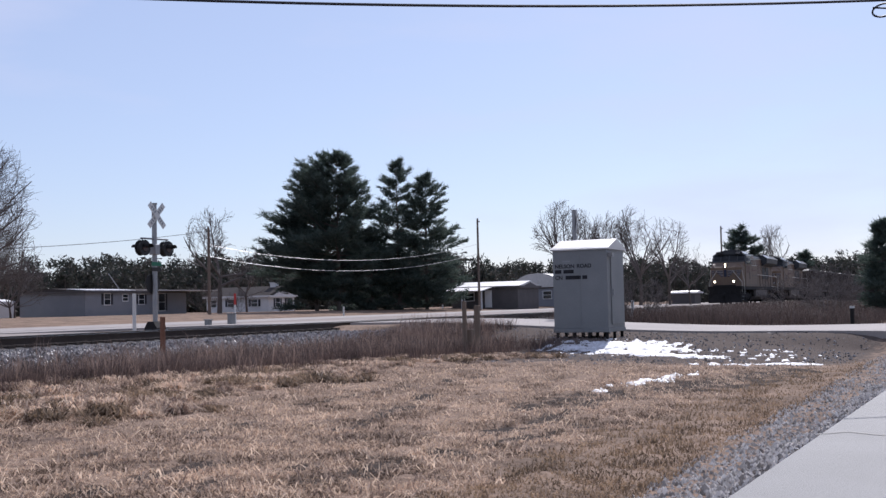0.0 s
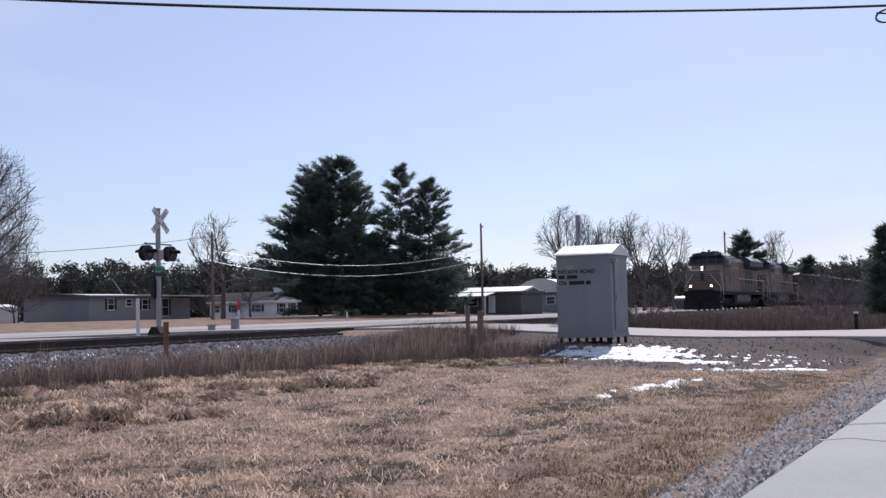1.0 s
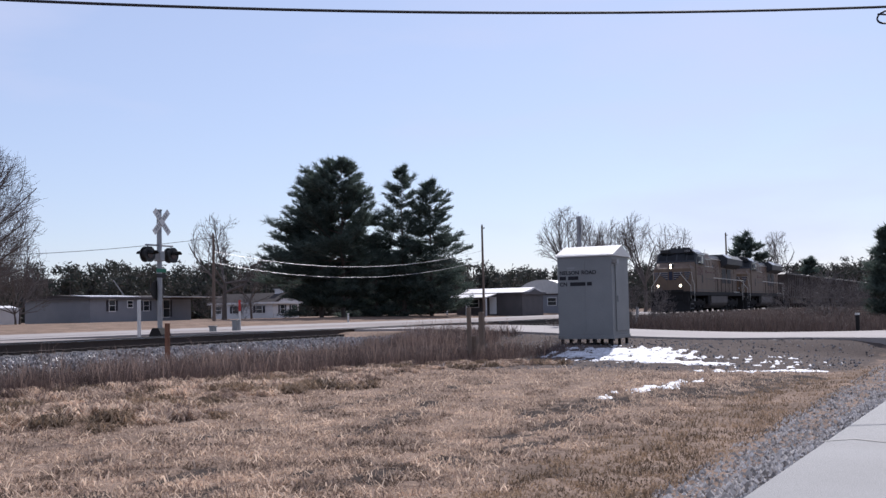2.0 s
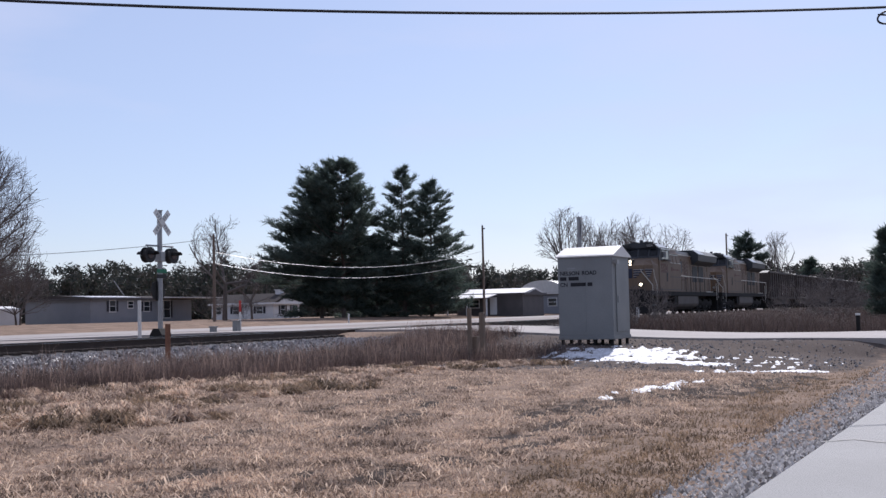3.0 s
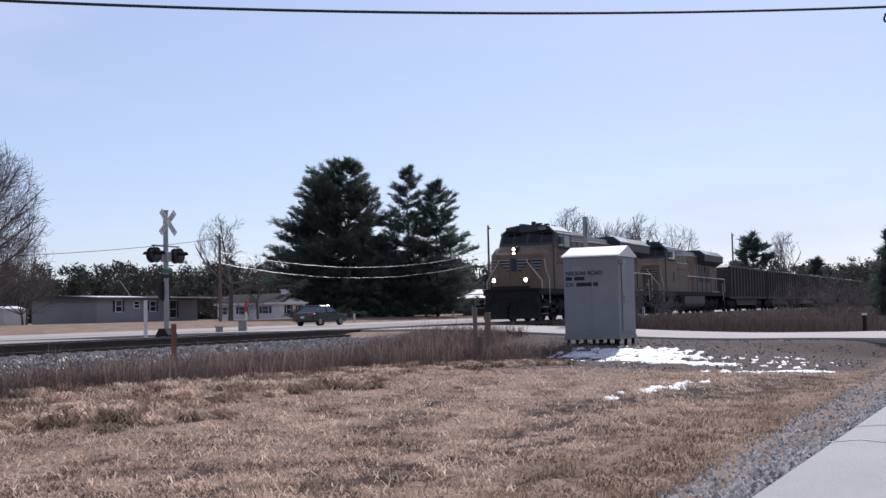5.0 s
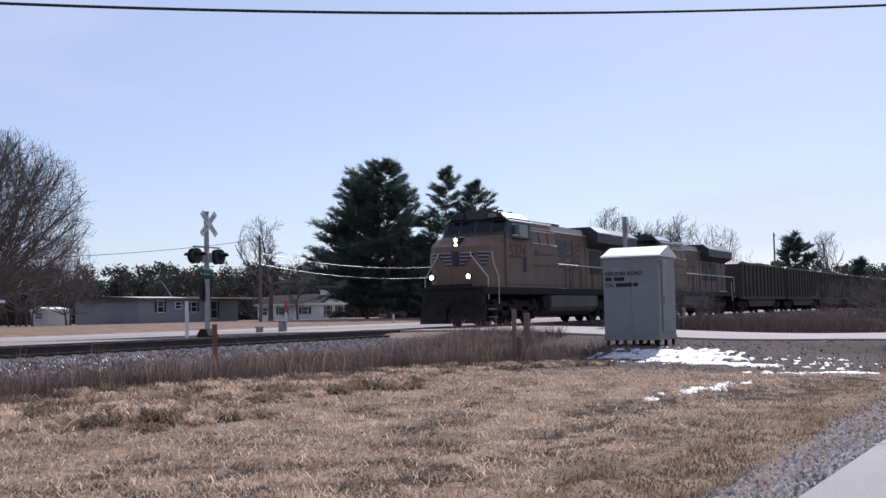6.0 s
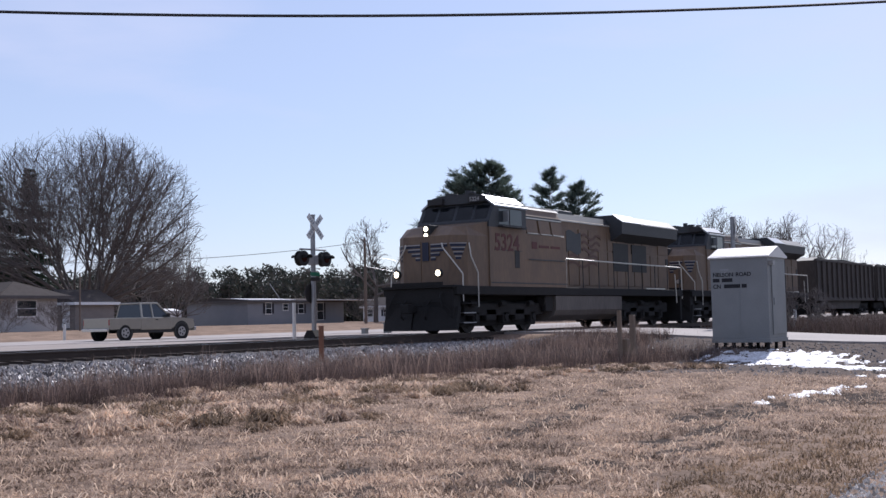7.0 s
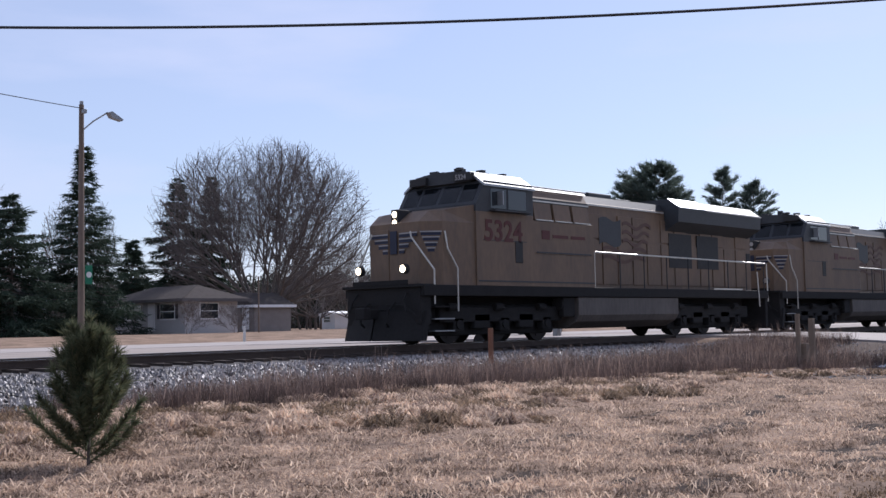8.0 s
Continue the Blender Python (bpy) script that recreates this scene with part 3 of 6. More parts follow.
def snow():
    """Melting snow: what lies where the depth is above nothing."""
    xs, ys = np.arange(16.5, 35.0, 0.075), np.arange(2.6, 13.2, 0.06)
    gx, gy = np.meshgrid(xs, ys)
    lump = 0.55 * wobble(gx, gy, 1.2, 21) + 0.45 * wobble(gx, gy, 0.5, 22)
    streak = 0.6 * wobble(gx * 0.5, gy, 0.55, 24) + 0.5 * wobble(gx, gy, 0.24, 25)
    bank = 0.75 - ((gx - 30.3) / 1.9) ** 2 - ((gy - 9.3) / 2.3) ** 2 + 0.3 * lump + 0.55 * streak - 0.05
    skirt = 0.55 - ((gx - 29.0) / 0.7) ** 2 - ((gy - 7.2) / 2.2) ** 2 + 0.3 * lump + 0.35 * streak
    bits = 0.3 - ((gx - 30.2) / 3.0) ** 2 - ((gy - 5.4) / 2.4) ** 2 + 0.25 * lump + 0.62 * streak - 0.25
    edge = 0.45 - ((gx - 27.2 + 0.55 * (gy - 4.6)) / 0.6) ** 2 - ((gy - 4.9) / 2.2) ** 2 + 0.25 * lump + 0.5 * streak
    along = (gx - 21.2) / 4.0
    tongue = 0.35 - along ** 2 - ((gy - 5.95 + 0.12 * (gx - 21.2)) / 0.42) ** 2 + 0.25 * along + 0.3 * lump + 0.55 * streak
    d = np.maximum.reduce([bank, skirt, bits, edge, tongue])
    bury = np.exp(-((gx - 33.2) / 1.4) ** 2 - ((gy - 11.1) / 1.4) ** 2)
    d = d - 1.2 * bury - 0.12 - 0.10 * wobble(gx, gy, 0.35, 26) - 0.24 * smooth(-7.5, -5.5, -gy)
    z = lay(gx, gy) + np.clip(d, 0, 0.6) * 0.05 + 0.012 + 0.012 * wobble(gx, gy, 0.3, 23) * np.clip(d * 3, 0, 1)
    z = np.where(d <= 0.0, lay(gx, gy) - 0.03, z)
    w = len(xs)
    keep, faces = {}, []
    for j in range(len(ys) - 1):
        for i in range(w - 1):
            q = (j * w + i, j * w + i + 1, (j + 1) * w + i + 1, (j + 1) * w + i)
            if max(d.flat[k] for k in q) > 0.0:
                faces.append([keep.setdefault(k, len(keep)) for k in q])
    verts = np.stack([gx.ravel(), gy.ravel(), z.ravel()], 1)[list(keep)]
    tagged(raw("snow", verts, faces, SNOW, smooth=True), "melting patches of old white snow on the grass", "snow", kind="stuff")


ground()
roads()
crack()
track()
stones("ballast_stones", 24000, ballast_spots, 0.058, "grey crushed stone ballast beside the rails")
stones("ballast_stones", 2500, ballast_spots_far, 0.05, "grey crushed stone ballast beside the rails")
stones("gravel", 9500, shoulder_spots, 0.034, "grey gravel shoulder along the asphalt road", SHOULDER)
stones("pebbles", 3200, pebble_spots, 0.035, "grey grit and pebbles on worn soil", GRAVEL)
stones("pale_litter", 260, litter_spots, 0.05, "pale bits of stone at the edge of the weeds", SHOULDER)
blades("mown_grass", 210000, meadow_spots, 0.055, 0.008, 1.5, TURF, "short dead straw-coloured mown grass", "grass")
blades("loose_straw", 26000, meadow_spots, 0.11, 0.008, 1.9, STRAW, "loose bent straw lying over the mown grass", "grass")
blades("verge_grass", 190000, verge_spots, 0.06, 0.008, 1.2, BROWNTURF, "short brown dead grass along the road verge", "grass")
tussocks("straw_tufts", 520, 140, STRAW, "long matted dead straw-coloured grass in heaps")
tussocks("brown_tufts", 260, 130, BROWNTURF, "long matted brown dead grass in heaps")
blades("dry_weeds", 115000, weed_spots, 0.42, 0.0042, 0.8, WEED, "dry brown weeds standing beside the railway", "weeds")
blades("pale_weeds", 30000, thin_weed_spots, 0.62, 0.0045, 0.5, PALEWEED, "pale dry weed stalks standing beside the railway", "weeds")
blades("bare_brush", 62000, bush_spots, 0.8, 0.010, 0.9, BRUSH, "leafless reddish brown brush beside the track", "brush")
snow()


# ---- the train ----
WHEELSETS = []          # (object, radius, place on its thing)


def wheelset(parent, x, r):
    bm = bmesh.new()
    for s in (-1, 1):
        rod(bm, (0, s * 0.66, 0), (0, s * 0.80, 0), r, seg=24)
        rod(bm, (0, s * 0.62, 0), (0, s * 0.66, 0), r + 0.03, seg=24)
        rod(bm, (0, s * 0.80, 0), (0, s * 0.86, 0), r * 0.35, seg=12)
        for a in range(4):
            c, q = math.cos(a * 1.571) * r * 0.62, math.sin(a * 1.571) * r * 0.62
            rod(bm, (c, s * 0.80, q), (c, s * 0.815, q), r * 0.16, seg=8)
    rod(bm, (0, -0.66, 0), (0, 0.66, 0), 0.09, seg=10)
    ob = part("wheelset", bm, WHEEL, parent)
    ob.location = (x, 0, r)
    WHEELSETS.append((ob, r, (x, 0, r)))


def truck_frame(parent, xs, r):
    bm = bmesh.new()
    for s in (-1, 1):
        y0, y1 = sorted((s * 0.95, s * 1.16))
        box(bm, xs[0] - 0.8, y0, r + 0.06, xs[-1] + 0.8, y1, r + 0.5, 0.04)
        for x in xs:
            box(bm, x - 0.22, y0, r - 0.2, x + 0.22, y1 + 0.04, r + 0.2, 0.03)
            rod(bm, (x, s * 1.0, r), (x, s * 1.2, r), 0.13, seg=12)
        for a, b in zip(xs, xs[1:]):
            m = (a + b) / 2
            box(bm, m - 0.35, y0, r - 0.12, m + 0.35, y1, r + 0.3, 0.03)
            for k in (-0.2, 0.0, 0.2):
                rod(bm, (m + k, s * 1.06, r - 0.1), (m + k, s * 1.06, r + 0.5), 0.07, seg=8)
    box(bm, xs[0], -0.9, r + 0.1, xs[-1], 0.9, r + 0.35)
    return part("truck_frame", bm, UNDER, parent)


def locomotive(lead):
    name = "dirty yellow and grey, shade-darkened diesel freight locomotive " + ("leading the train, headlamps lit" if lead else "coupled behind the leading one")
    L = thing("locomotive", name, "locomotive", group="locomotives of the train")
    W = 1.53
    # frame and running gear
    part("sill", box(cube(0.1, -W, 1.32, 20.2, W, 1.62, 0.02), 0.4, -0.5, 0.9, 19.9, 0.5, 1.32), UNDER, L)
    part("pilot", cube(0.06, -1.42, 0.55, 0.5, 1.42, 1.58, 0.03), UNDER, L, "black steel pilot plate")
    for s in (-1, 1):
        plan = [(-0.42, s * 0.03), (0.02, s * 1.5), (0.2, s * 1.5), (-0.1, s * 0.03)]
        part("plough_blade", prism(plan, 0.12, 0.92, "z", [(x + 0.2, y) for x, y in plan]), UNDER, L, "black snow plough blade")
        part("air_hose", rods([[(0.02, s * 0.5, 1.15), (-0.25, s * 0.52, 0.95), (-0.32, s * 0.5, 0.6), (-0.2, s * 0.46, 0.5)]], 0.03), UNDER, L)
        part("mu_hose", rods([[(0.02, s * 0.95, 1.4), (-0.14, s * 0.98, 1.2), (-0.16, s * 1.1, 0.9)]], 0.03), UNDER, L)
        part("cut_lever", rods([[(0.0, s * 0.2, 1.1), (-0.1, s * 1.0, 1.08), (-0.08, s * 1.38, 0.8)]], 0.016), UNDER, L)
        part("motor_mass", cube(1.2, s * 0.62 - 0.25, 0.22, 6.7, s * 0.62 + 0.25, 1.1, 0.05), UNDER, L)
        part("motor_mass", cube(13.5, s * 0.62 - 0.25, 0.22, 19.0, s * 0.62 + 0.25, 1.1, 0.05), UNDER, L)
        part("side_equipment", cube(6.55, s * 1.3 - 0.1, 0.7, 7.15, s * 1.3 + 0.1, 1.3, 0.03), UNDER, L)
        for x in (1.9, 3.95, 6.0, 14.2, 16.25, 18.3):
            part("brake_cylinder", rods([[(x - 0.55, s * 1.22, 1.02), (x - 0.2, s * 1.22, 1.02)]], 0.11, 10), UNDER, L)
    part("coupler", box(cube(-0.75, -0.12, 0.72, 0.1, 0.12, 0.98, 0.03), -0.85, -0.2, 0.7, -0.6, 0.16, 1.02, 0.03), UNDER, L)
    part("coupler", cube(20.2, -0.12, 0.72, 20.8, 0.12, 0.98), UNDER, L)
    part("rear_pilot", cube(20.15, -1.4, 0.2, 20.35, 1.4, 1.6, 0.02), UNDER, L)
    part("fuel_tank", prism([(-1.35, 0.55), (-1.48, 0.75), (-1.48, 1.3), (1.48, 1.3), (1.48, 0.75), (1.35, 0.55), (0.9, 0.33), (-0.9, 0.33)], 7.25, 13.3, "x"), TANK, L, "grey steel fuel tank")
    part("air_reservoir", rods([[(6.5, -1.2, 1.1), (7.1, -1.2, 1.1)]], 0.2, 12), UNDER, L)
    for xs in ((1.9, 3.95, 6.0), (14.2, 16.25, 18.3)):
        truck_frame(L, xs, 0.53)
        for x in xs:
            wheelset(L, x, 0.53)
    # short nose
    plan = [(0.55, -0.95), (0.55, 0.95), (1.0, 1.42), (2.3, 1.48), (2.3, -1.48), (1.0, -1.42)]
    top = [(1.05, -0.85), (1.05, 0.85), (1.2, 1.25), (2.3, 1.46), (2.3, -1.46), (1.2, -1.25)]
    bm = prism(plan, 1.62, 3.25, "z")
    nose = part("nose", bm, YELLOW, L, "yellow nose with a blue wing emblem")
    bm = bmesh.new()
    lo = [bm.verts.new((x, y, 3.25)) for x, y in plan]
    zs = [3.56, 3.56, 3.56, 3.74, 3.74, 3.56]
    hi = [bm.verts.new((x, y, z)) for (x, y), z in zip(top, zs)]
    bm.faces.new(hi)
    for i in range(6):
        bm.faces.new((lo[i], lo[(i + 1) % 6], hi[(i + 1) % 6], hi[i]))
    bmesh.ops.recalc_face_normals(bm, faces=bm.faces)
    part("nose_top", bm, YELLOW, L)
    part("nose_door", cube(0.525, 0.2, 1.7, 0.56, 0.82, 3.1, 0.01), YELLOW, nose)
    # wing emblem: bars on both sides of the nose
    for s in (-1, 1):
        for i in range(4):
            z = 2.98 - 0.14 * i
            a, b = sorted((s * 0.22, s * (0.9 - 0.16 * i)))
            part("emblem_bar", cube(0.515, a, z - 0.1, 0.527, b, z - 0.025), LOGOBLUE, nose)
            part("emblem_stripe", cube(0.515, a, z - 0.02, 0.527, b, z + 0.012), LOGOWHITE, nose)
            q = Matrix.Translation((0.775, s * 1.185, z - 0.05)) @ Matrix.Rotation(s * math.atan2(0.47, 0.45), 4, "Z")
            for nm, m, paint in (("emblem_bar", Matrix.Diagonal((0.55 - 0.12 * i, 0.03, 0.075, 1)), LOGOBLUE), ("emblem_stripe", Matrix.Translation((0, 0, 0.058)) @ Matrix.Diagonal((0.6 - 0.12 * i, 0.032, 0.03, 1)), LOGOWHITE)):
                bm = bmesh.new()
                bmesh.ops.create_cube(bm, size=1, matrix=q @ m)
                part(nm, bm, paint, nose)
    part("emblem_shield", cube(0.51, -0.13, 2.45, 0.527, 0.13, 3.05), LOGOBLUE, nose)
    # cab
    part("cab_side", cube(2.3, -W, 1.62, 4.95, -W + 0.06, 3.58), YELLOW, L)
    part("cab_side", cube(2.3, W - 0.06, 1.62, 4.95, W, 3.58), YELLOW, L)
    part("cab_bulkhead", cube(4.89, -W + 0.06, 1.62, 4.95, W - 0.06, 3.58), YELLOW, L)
    bm = prism([(2.28, 3.58), (2.3, 3.78), (2.72, 4.42), (4.95, 4.42), (4.95, 3.58)], -W, W)
    cab = part("cab_upper", bm, LOCOGREY, L, "dark grey upper cab")
    arch = [(-W - 0.03, 4.36), (-1.05, 4.68), (-0.5, 4.74), (0.5, 4.74), (1.05, 4.68), (W + 0.03, 4.36)]
    part("cab_roof", prism([(-1.05, 4.68), (-0.5, 4.74), (0.5, 4.74), (1.05, 4.68), (1.05, 4.42), (-1.05, 4.42)], 2.58, 5.0, "x"), LOCOGREY, L)
    for s in (-1, 1):
        part("roof_panel", prism([(s * (W + 0.05), 4.33), (s * 1.05, 4.69), (s * 1.05, 4.60), (s * (W + 0.05), 4.27)], 2.62, 5.0, "x"), ROOFSHEEN, cab, "sloping metal roof panel coloured pale for its sun sheen")
    bm = bmesh.new()
    for y0, y1 in ((-1.38, -0.82), (-0.72, -0.06), (0.06, 0.72), (0.82, 1.38)):
        vs = [bm.verts.new(p) for p in ((2.345, y0, 3.86), (2.345, y1, 3.86), (2.66, y1, 4.34), (2.66, y0, 4.34))]
        f = bm.faces.new(vs)
    bmesh.ops.solidify(bm, geom=bm.faces[:], thickness=0.03)
    part("windshield", bm, CABGLASS, cab)
    for s in (-1, 1):
        y0, y1 = sorted((s * (W - 0.01), s * (W + 0.015)))
        part("side_window", box(cube(2.95, y0, 3.68, 3.65, y1, 4.22, 0.008), 3.75, y0, 3.68, 4.6, y1, 4.22, 0.008), CABGLASS, cab)
        y0, y1 = sorted((s * W, s * (W + 0.22)))
        part("armrest_ledge", cube(2.9, y0, 3.60, 4.65, y1, 3.64), LOCOGREY, cab)
        part("mirror", cube(3.25, y0, 3.78, 3.29, y1, 4.15), ALU, cab)
    for s in (-0.875, 0.875):
        part("number_board", cube(2.47, s - 0.33, 4.44, 2.66, s + 0.33, 4.65, 0.01), BLACK, cab)
    for i in range(7):
        part("roof_fitting", cube(2.5 + i * 0.33, -0.8 + 0.2 * (i % 3), 4.73, 2.66 + i * 0.33, -0.55 + 0.2 * (i % 3), 4.80 + 0.03 * (i % 2), 0.01), LOCOGREY, cab)
        part("roof_fitting", cube(2.6 + i * 0.3, 0.2, 4.73, 2.72 + i * 0.3, 0.5, 4.81, 0.01), LOCOGREY, cab)
    part("antenna_dome", rod(bmesh.new(), (3.4, 0, 4.74), (3.4, 0, 4.95), 0.12, seg=10), LOCOGREY, cab)
    part("cab_door_window", cube(4.05, -W - 0.012, 2.25, 4.4, -W, 2.85, 0.01), BLACK, L, "small dark side window")
    part("side_groove", box(box(cube(2.35, -W - 0.012, 1.72, 8.1, -W, 1.76), 2.6, -W - 0.01, 3.02 - 0.2, 4.6, -W, 3.04 - 0.2), 5.05, -W - 0.04, 2.55, 7.9, -W - 0.03, 2.59), LOCOGREY, L)
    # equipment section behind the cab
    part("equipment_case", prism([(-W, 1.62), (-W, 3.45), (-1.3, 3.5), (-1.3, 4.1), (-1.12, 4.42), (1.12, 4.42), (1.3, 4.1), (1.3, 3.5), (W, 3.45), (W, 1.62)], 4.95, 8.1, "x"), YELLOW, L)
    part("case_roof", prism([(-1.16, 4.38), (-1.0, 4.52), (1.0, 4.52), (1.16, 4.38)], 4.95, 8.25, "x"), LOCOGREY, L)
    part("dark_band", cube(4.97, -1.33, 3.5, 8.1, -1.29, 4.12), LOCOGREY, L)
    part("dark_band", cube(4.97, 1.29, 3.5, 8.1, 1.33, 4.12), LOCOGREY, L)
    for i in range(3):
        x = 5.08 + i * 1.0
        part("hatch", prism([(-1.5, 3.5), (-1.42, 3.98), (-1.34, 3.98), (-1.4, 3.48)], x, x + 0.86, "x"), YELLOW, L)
        part("hatch_edge", cube(x, -1.55, 3.47, x + 0.86, -1.49, 3.5), RAILWHITE, L, "bright strip along the lower edge")
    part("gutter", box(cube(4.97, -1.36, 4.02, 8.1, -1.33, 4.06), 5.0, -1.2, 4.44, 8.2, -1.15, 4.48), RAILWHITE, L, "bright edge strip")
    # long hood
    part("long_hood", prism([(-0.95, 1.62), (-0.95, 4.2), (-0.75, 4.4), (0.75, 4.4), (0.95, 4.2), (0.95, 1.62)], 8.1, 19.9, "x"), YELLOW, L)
    part("hood_roof", prism([(-0.98, 4.15), (-0.77, 4.45), (0.77, 4.45), (0.98, 4.15)], 8.1, 19.95, "x"), LOCOGREY, L)
    bm = bmesh.new()
    box(bm, 9.2, -0.6, 4.44, 10.6, 0.6, 4.62, 0.04)
    box(bm, 11.2, -0.35, 4.44, 12.2, 0.35, 4.56, 0.03)
    box(bm, 8.4, -0.5, 4.44, 8.9, 0.5, 4.52)
    part("exhaust_stack", bm, LOCOGREY, L)
    part("radiator", prism([(-0.95, 3.55), (-W, 3.85), (-W - 0.03, 4.3), (-1.1, 4.62), (1.1, 4.62), (W + 0.03, 4.3), (W, 3.85), (0.95, 3.55)], 13.4, 19.7, "x"), LOCOGREY, L, "dark overhanging radiator wing")
    # Pale sheen strip laid only along the stretch that catches the sun.
    part("radiator_top", prism([(-W - 0.05, 4.30), (-1.1, 4.63), (-1.1, 4.655), (-W - 0.05, 4.335)], 13.4, 15.4, "x"), ROOFSHEEN, L, "sloping top plate coloured pale for its sun sheen")
    part("radiator_gutter", box(cube(15.4, -W - 0.06, 4.28, 19.7, -W - 0.02, 4.32), 8.2, -1.0, 4.14, 13.3, -0.96, 4.18), RAILWHITE, L)
    for i in range(12):
        x = 8.5 + i * 0.92
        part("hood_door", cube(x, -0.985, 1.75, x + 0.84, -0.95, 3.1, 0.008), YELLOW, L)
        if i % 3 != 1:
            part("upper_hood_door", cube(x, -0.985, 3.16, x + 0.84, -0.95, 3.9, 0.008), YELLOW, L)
    part("hood_grille", box(cube(13.6, -1.0, 2.35, 15.2, -0.96, 3.5), 15.6, -1.0, 2.35, 17.2, -0.96, 3.5), BLACK, L, "dark air intake grille")
    # waving flag emblem: a dark canton and wavy stripes
    part("flag_canton", prism([(9.2 + 1.3 * k / 6, 3.78 + 0.07 * math.sin(k * 1.1)) for k in range(7)] + [(10.5 - 1.3 * k / 6, 2.98 + 0.08 * math.sin((6 - k) * 1.1)) for k in range(7)], -0.998, -0.986), LOCOGREY, L, "dark canton of the faded flag emblem")
    for i in range(5):
        x0, x1, z0 = (10.6 if i < 3 else 9.4), 12.4 - 0.1 * i, 3.68 - 0.27 * i
        top = [(x0 + (x1 - x0) * k / 12, z0 + 0.09 * math.sin(k * 0.75 + 0.4)) for k in range(13)]
        part("flag_stripe", prism(top + [(a, b - 0.11) for a, b in top[::-1]], -0.998, -0.986), FADEDRED, L)
    part("side_lettering_bar", box(box(cube(5.35, -W - 0.012, 2.95, 5.75, -W, 3.2), 5.9, -W - 0.012, 3.0, 6.7, -W, 3.09), 6.85, -W - 0.012, 3.0, 7.6, -W, 3.09), LOCORED, L)
    part("rear_number_bar", cube(19.5, -0.99, 2.7, 19.8, -0.95, 3.0), BLACK, L)
    # rails and steps
    for s in (-1, 1):
        y = s * 1.47
        bm = rods([[(8.2, y, 2.68), (20.1, y, 2.62)]], 0.028)
        part("handrail", bm, RAILWHITE, L, "worn pale handrail")
        for i in range(9):
            x = 8.2 + i * 1.47
            part("handrail_post", rods([[(x, y, 1.6), (x, y, 2.66)]], 0.022), LOCOGREY if i else RAILWHITE, L)
        part("front_handrail", rods([[(0.42, s * 0.75, 3.0), (0.4, s * 0.8, 2.85), (0.55, s * 1.5, 2.0), (0.55, s * 1.5, 1.1)], [(1.05, s * 1.45, 3.0), (1.1, s * 1.5, 2.55), (1.45, s * 1.55, 2.05), (1.45, s * 1.55, 0.9)]], 0.025), RAILWHITE, L, "worn pale handrail")
        part("rear_handrail", rods([[(20.15, s * 1.5, 2.62), (20.2, s * 1.5, 1.2)], [(19.3, s * 1.52, 2.3), (19.4, s * 1.54, 1.0)]], 0.025), RAILWHITE, L)
        for i in range(4):
            z = 0.35 + i * 0.33
            y0, y1 = sorted((s * 1.05, s * 1.5))
            part("step", cube(0.55, y0, z, 1.35, y1, z + 0.035), ALU if i in (0, 1) else UNDER, L)
        y0, y1 = sorted((s * 0.95, s * 1.0))
        part("step_well", cube(0.5, y0, 0.3, 1.4, y1, 1.6), UNDER, L)
    part("walkway_edge", cube(15.8, -1.55, 1.62, 18.0, -1.5, 1.67), RAILWHITE, L)
    part("front_platform", box(cube(-0.05, -1.5, 1.56, 0.6, 1.5, 1.64, 0.01), -0.06, -1.05, 1.64, -0.02, 1.05, 1.75), UNDER, L)
    # lamps
    for s in (-1, 1):
        rim = part("ditch_lamp", rod(bmesh.new(), (0.12, s * 0.86, 2.03), (-0.02, s * 0.86, 2.03), 0.13, seg=16), BLACK, L)
        part("lens", rod(bmesh.new(), (-0.02, s * 0.86, 2.03), (-0.035, s * 0.86, 2.03), 0.095, seg=16), LAMP if lead else RIM, rim, "lit warm white lamp" if lead else "")
    head = part("headlamp_case", cube(0.58, -0.14, 3.14, 1.15, 0.14, 3.62, 0.02), BLACK, L)
    for z in (3.27, 3.49):
        part("lens", rod(bmesh.new(), (0.58, 0, z), (0.56, 0, z), 0.08, seg=16), LAMP if lead else RIM, head)
    if lead:
        lettering("road_number", "5324", 0.8, LOCORED, L, pose(2.62, -W - 0.008, 2.82, 90, 0, 0), 1.12)
        lettering("board_number", "5324", 0.2, LOGOWHITE, cab, pose(2.462, -0.62, 4.475, 90, 0, -90), 1.05)
    for ob in L.children_recursive:
        if ob.type == "MESH" and ob.name.split(".")[0] not in ("truck_frame", "wheelset", "fuel_tank", "pilot", "sill", "coupler", "rear_pilot", "step"):
            for v in ob.data.vertices:
                v.co.z += max(0.0, v.co.z - 1.6) * 0.075
    return L


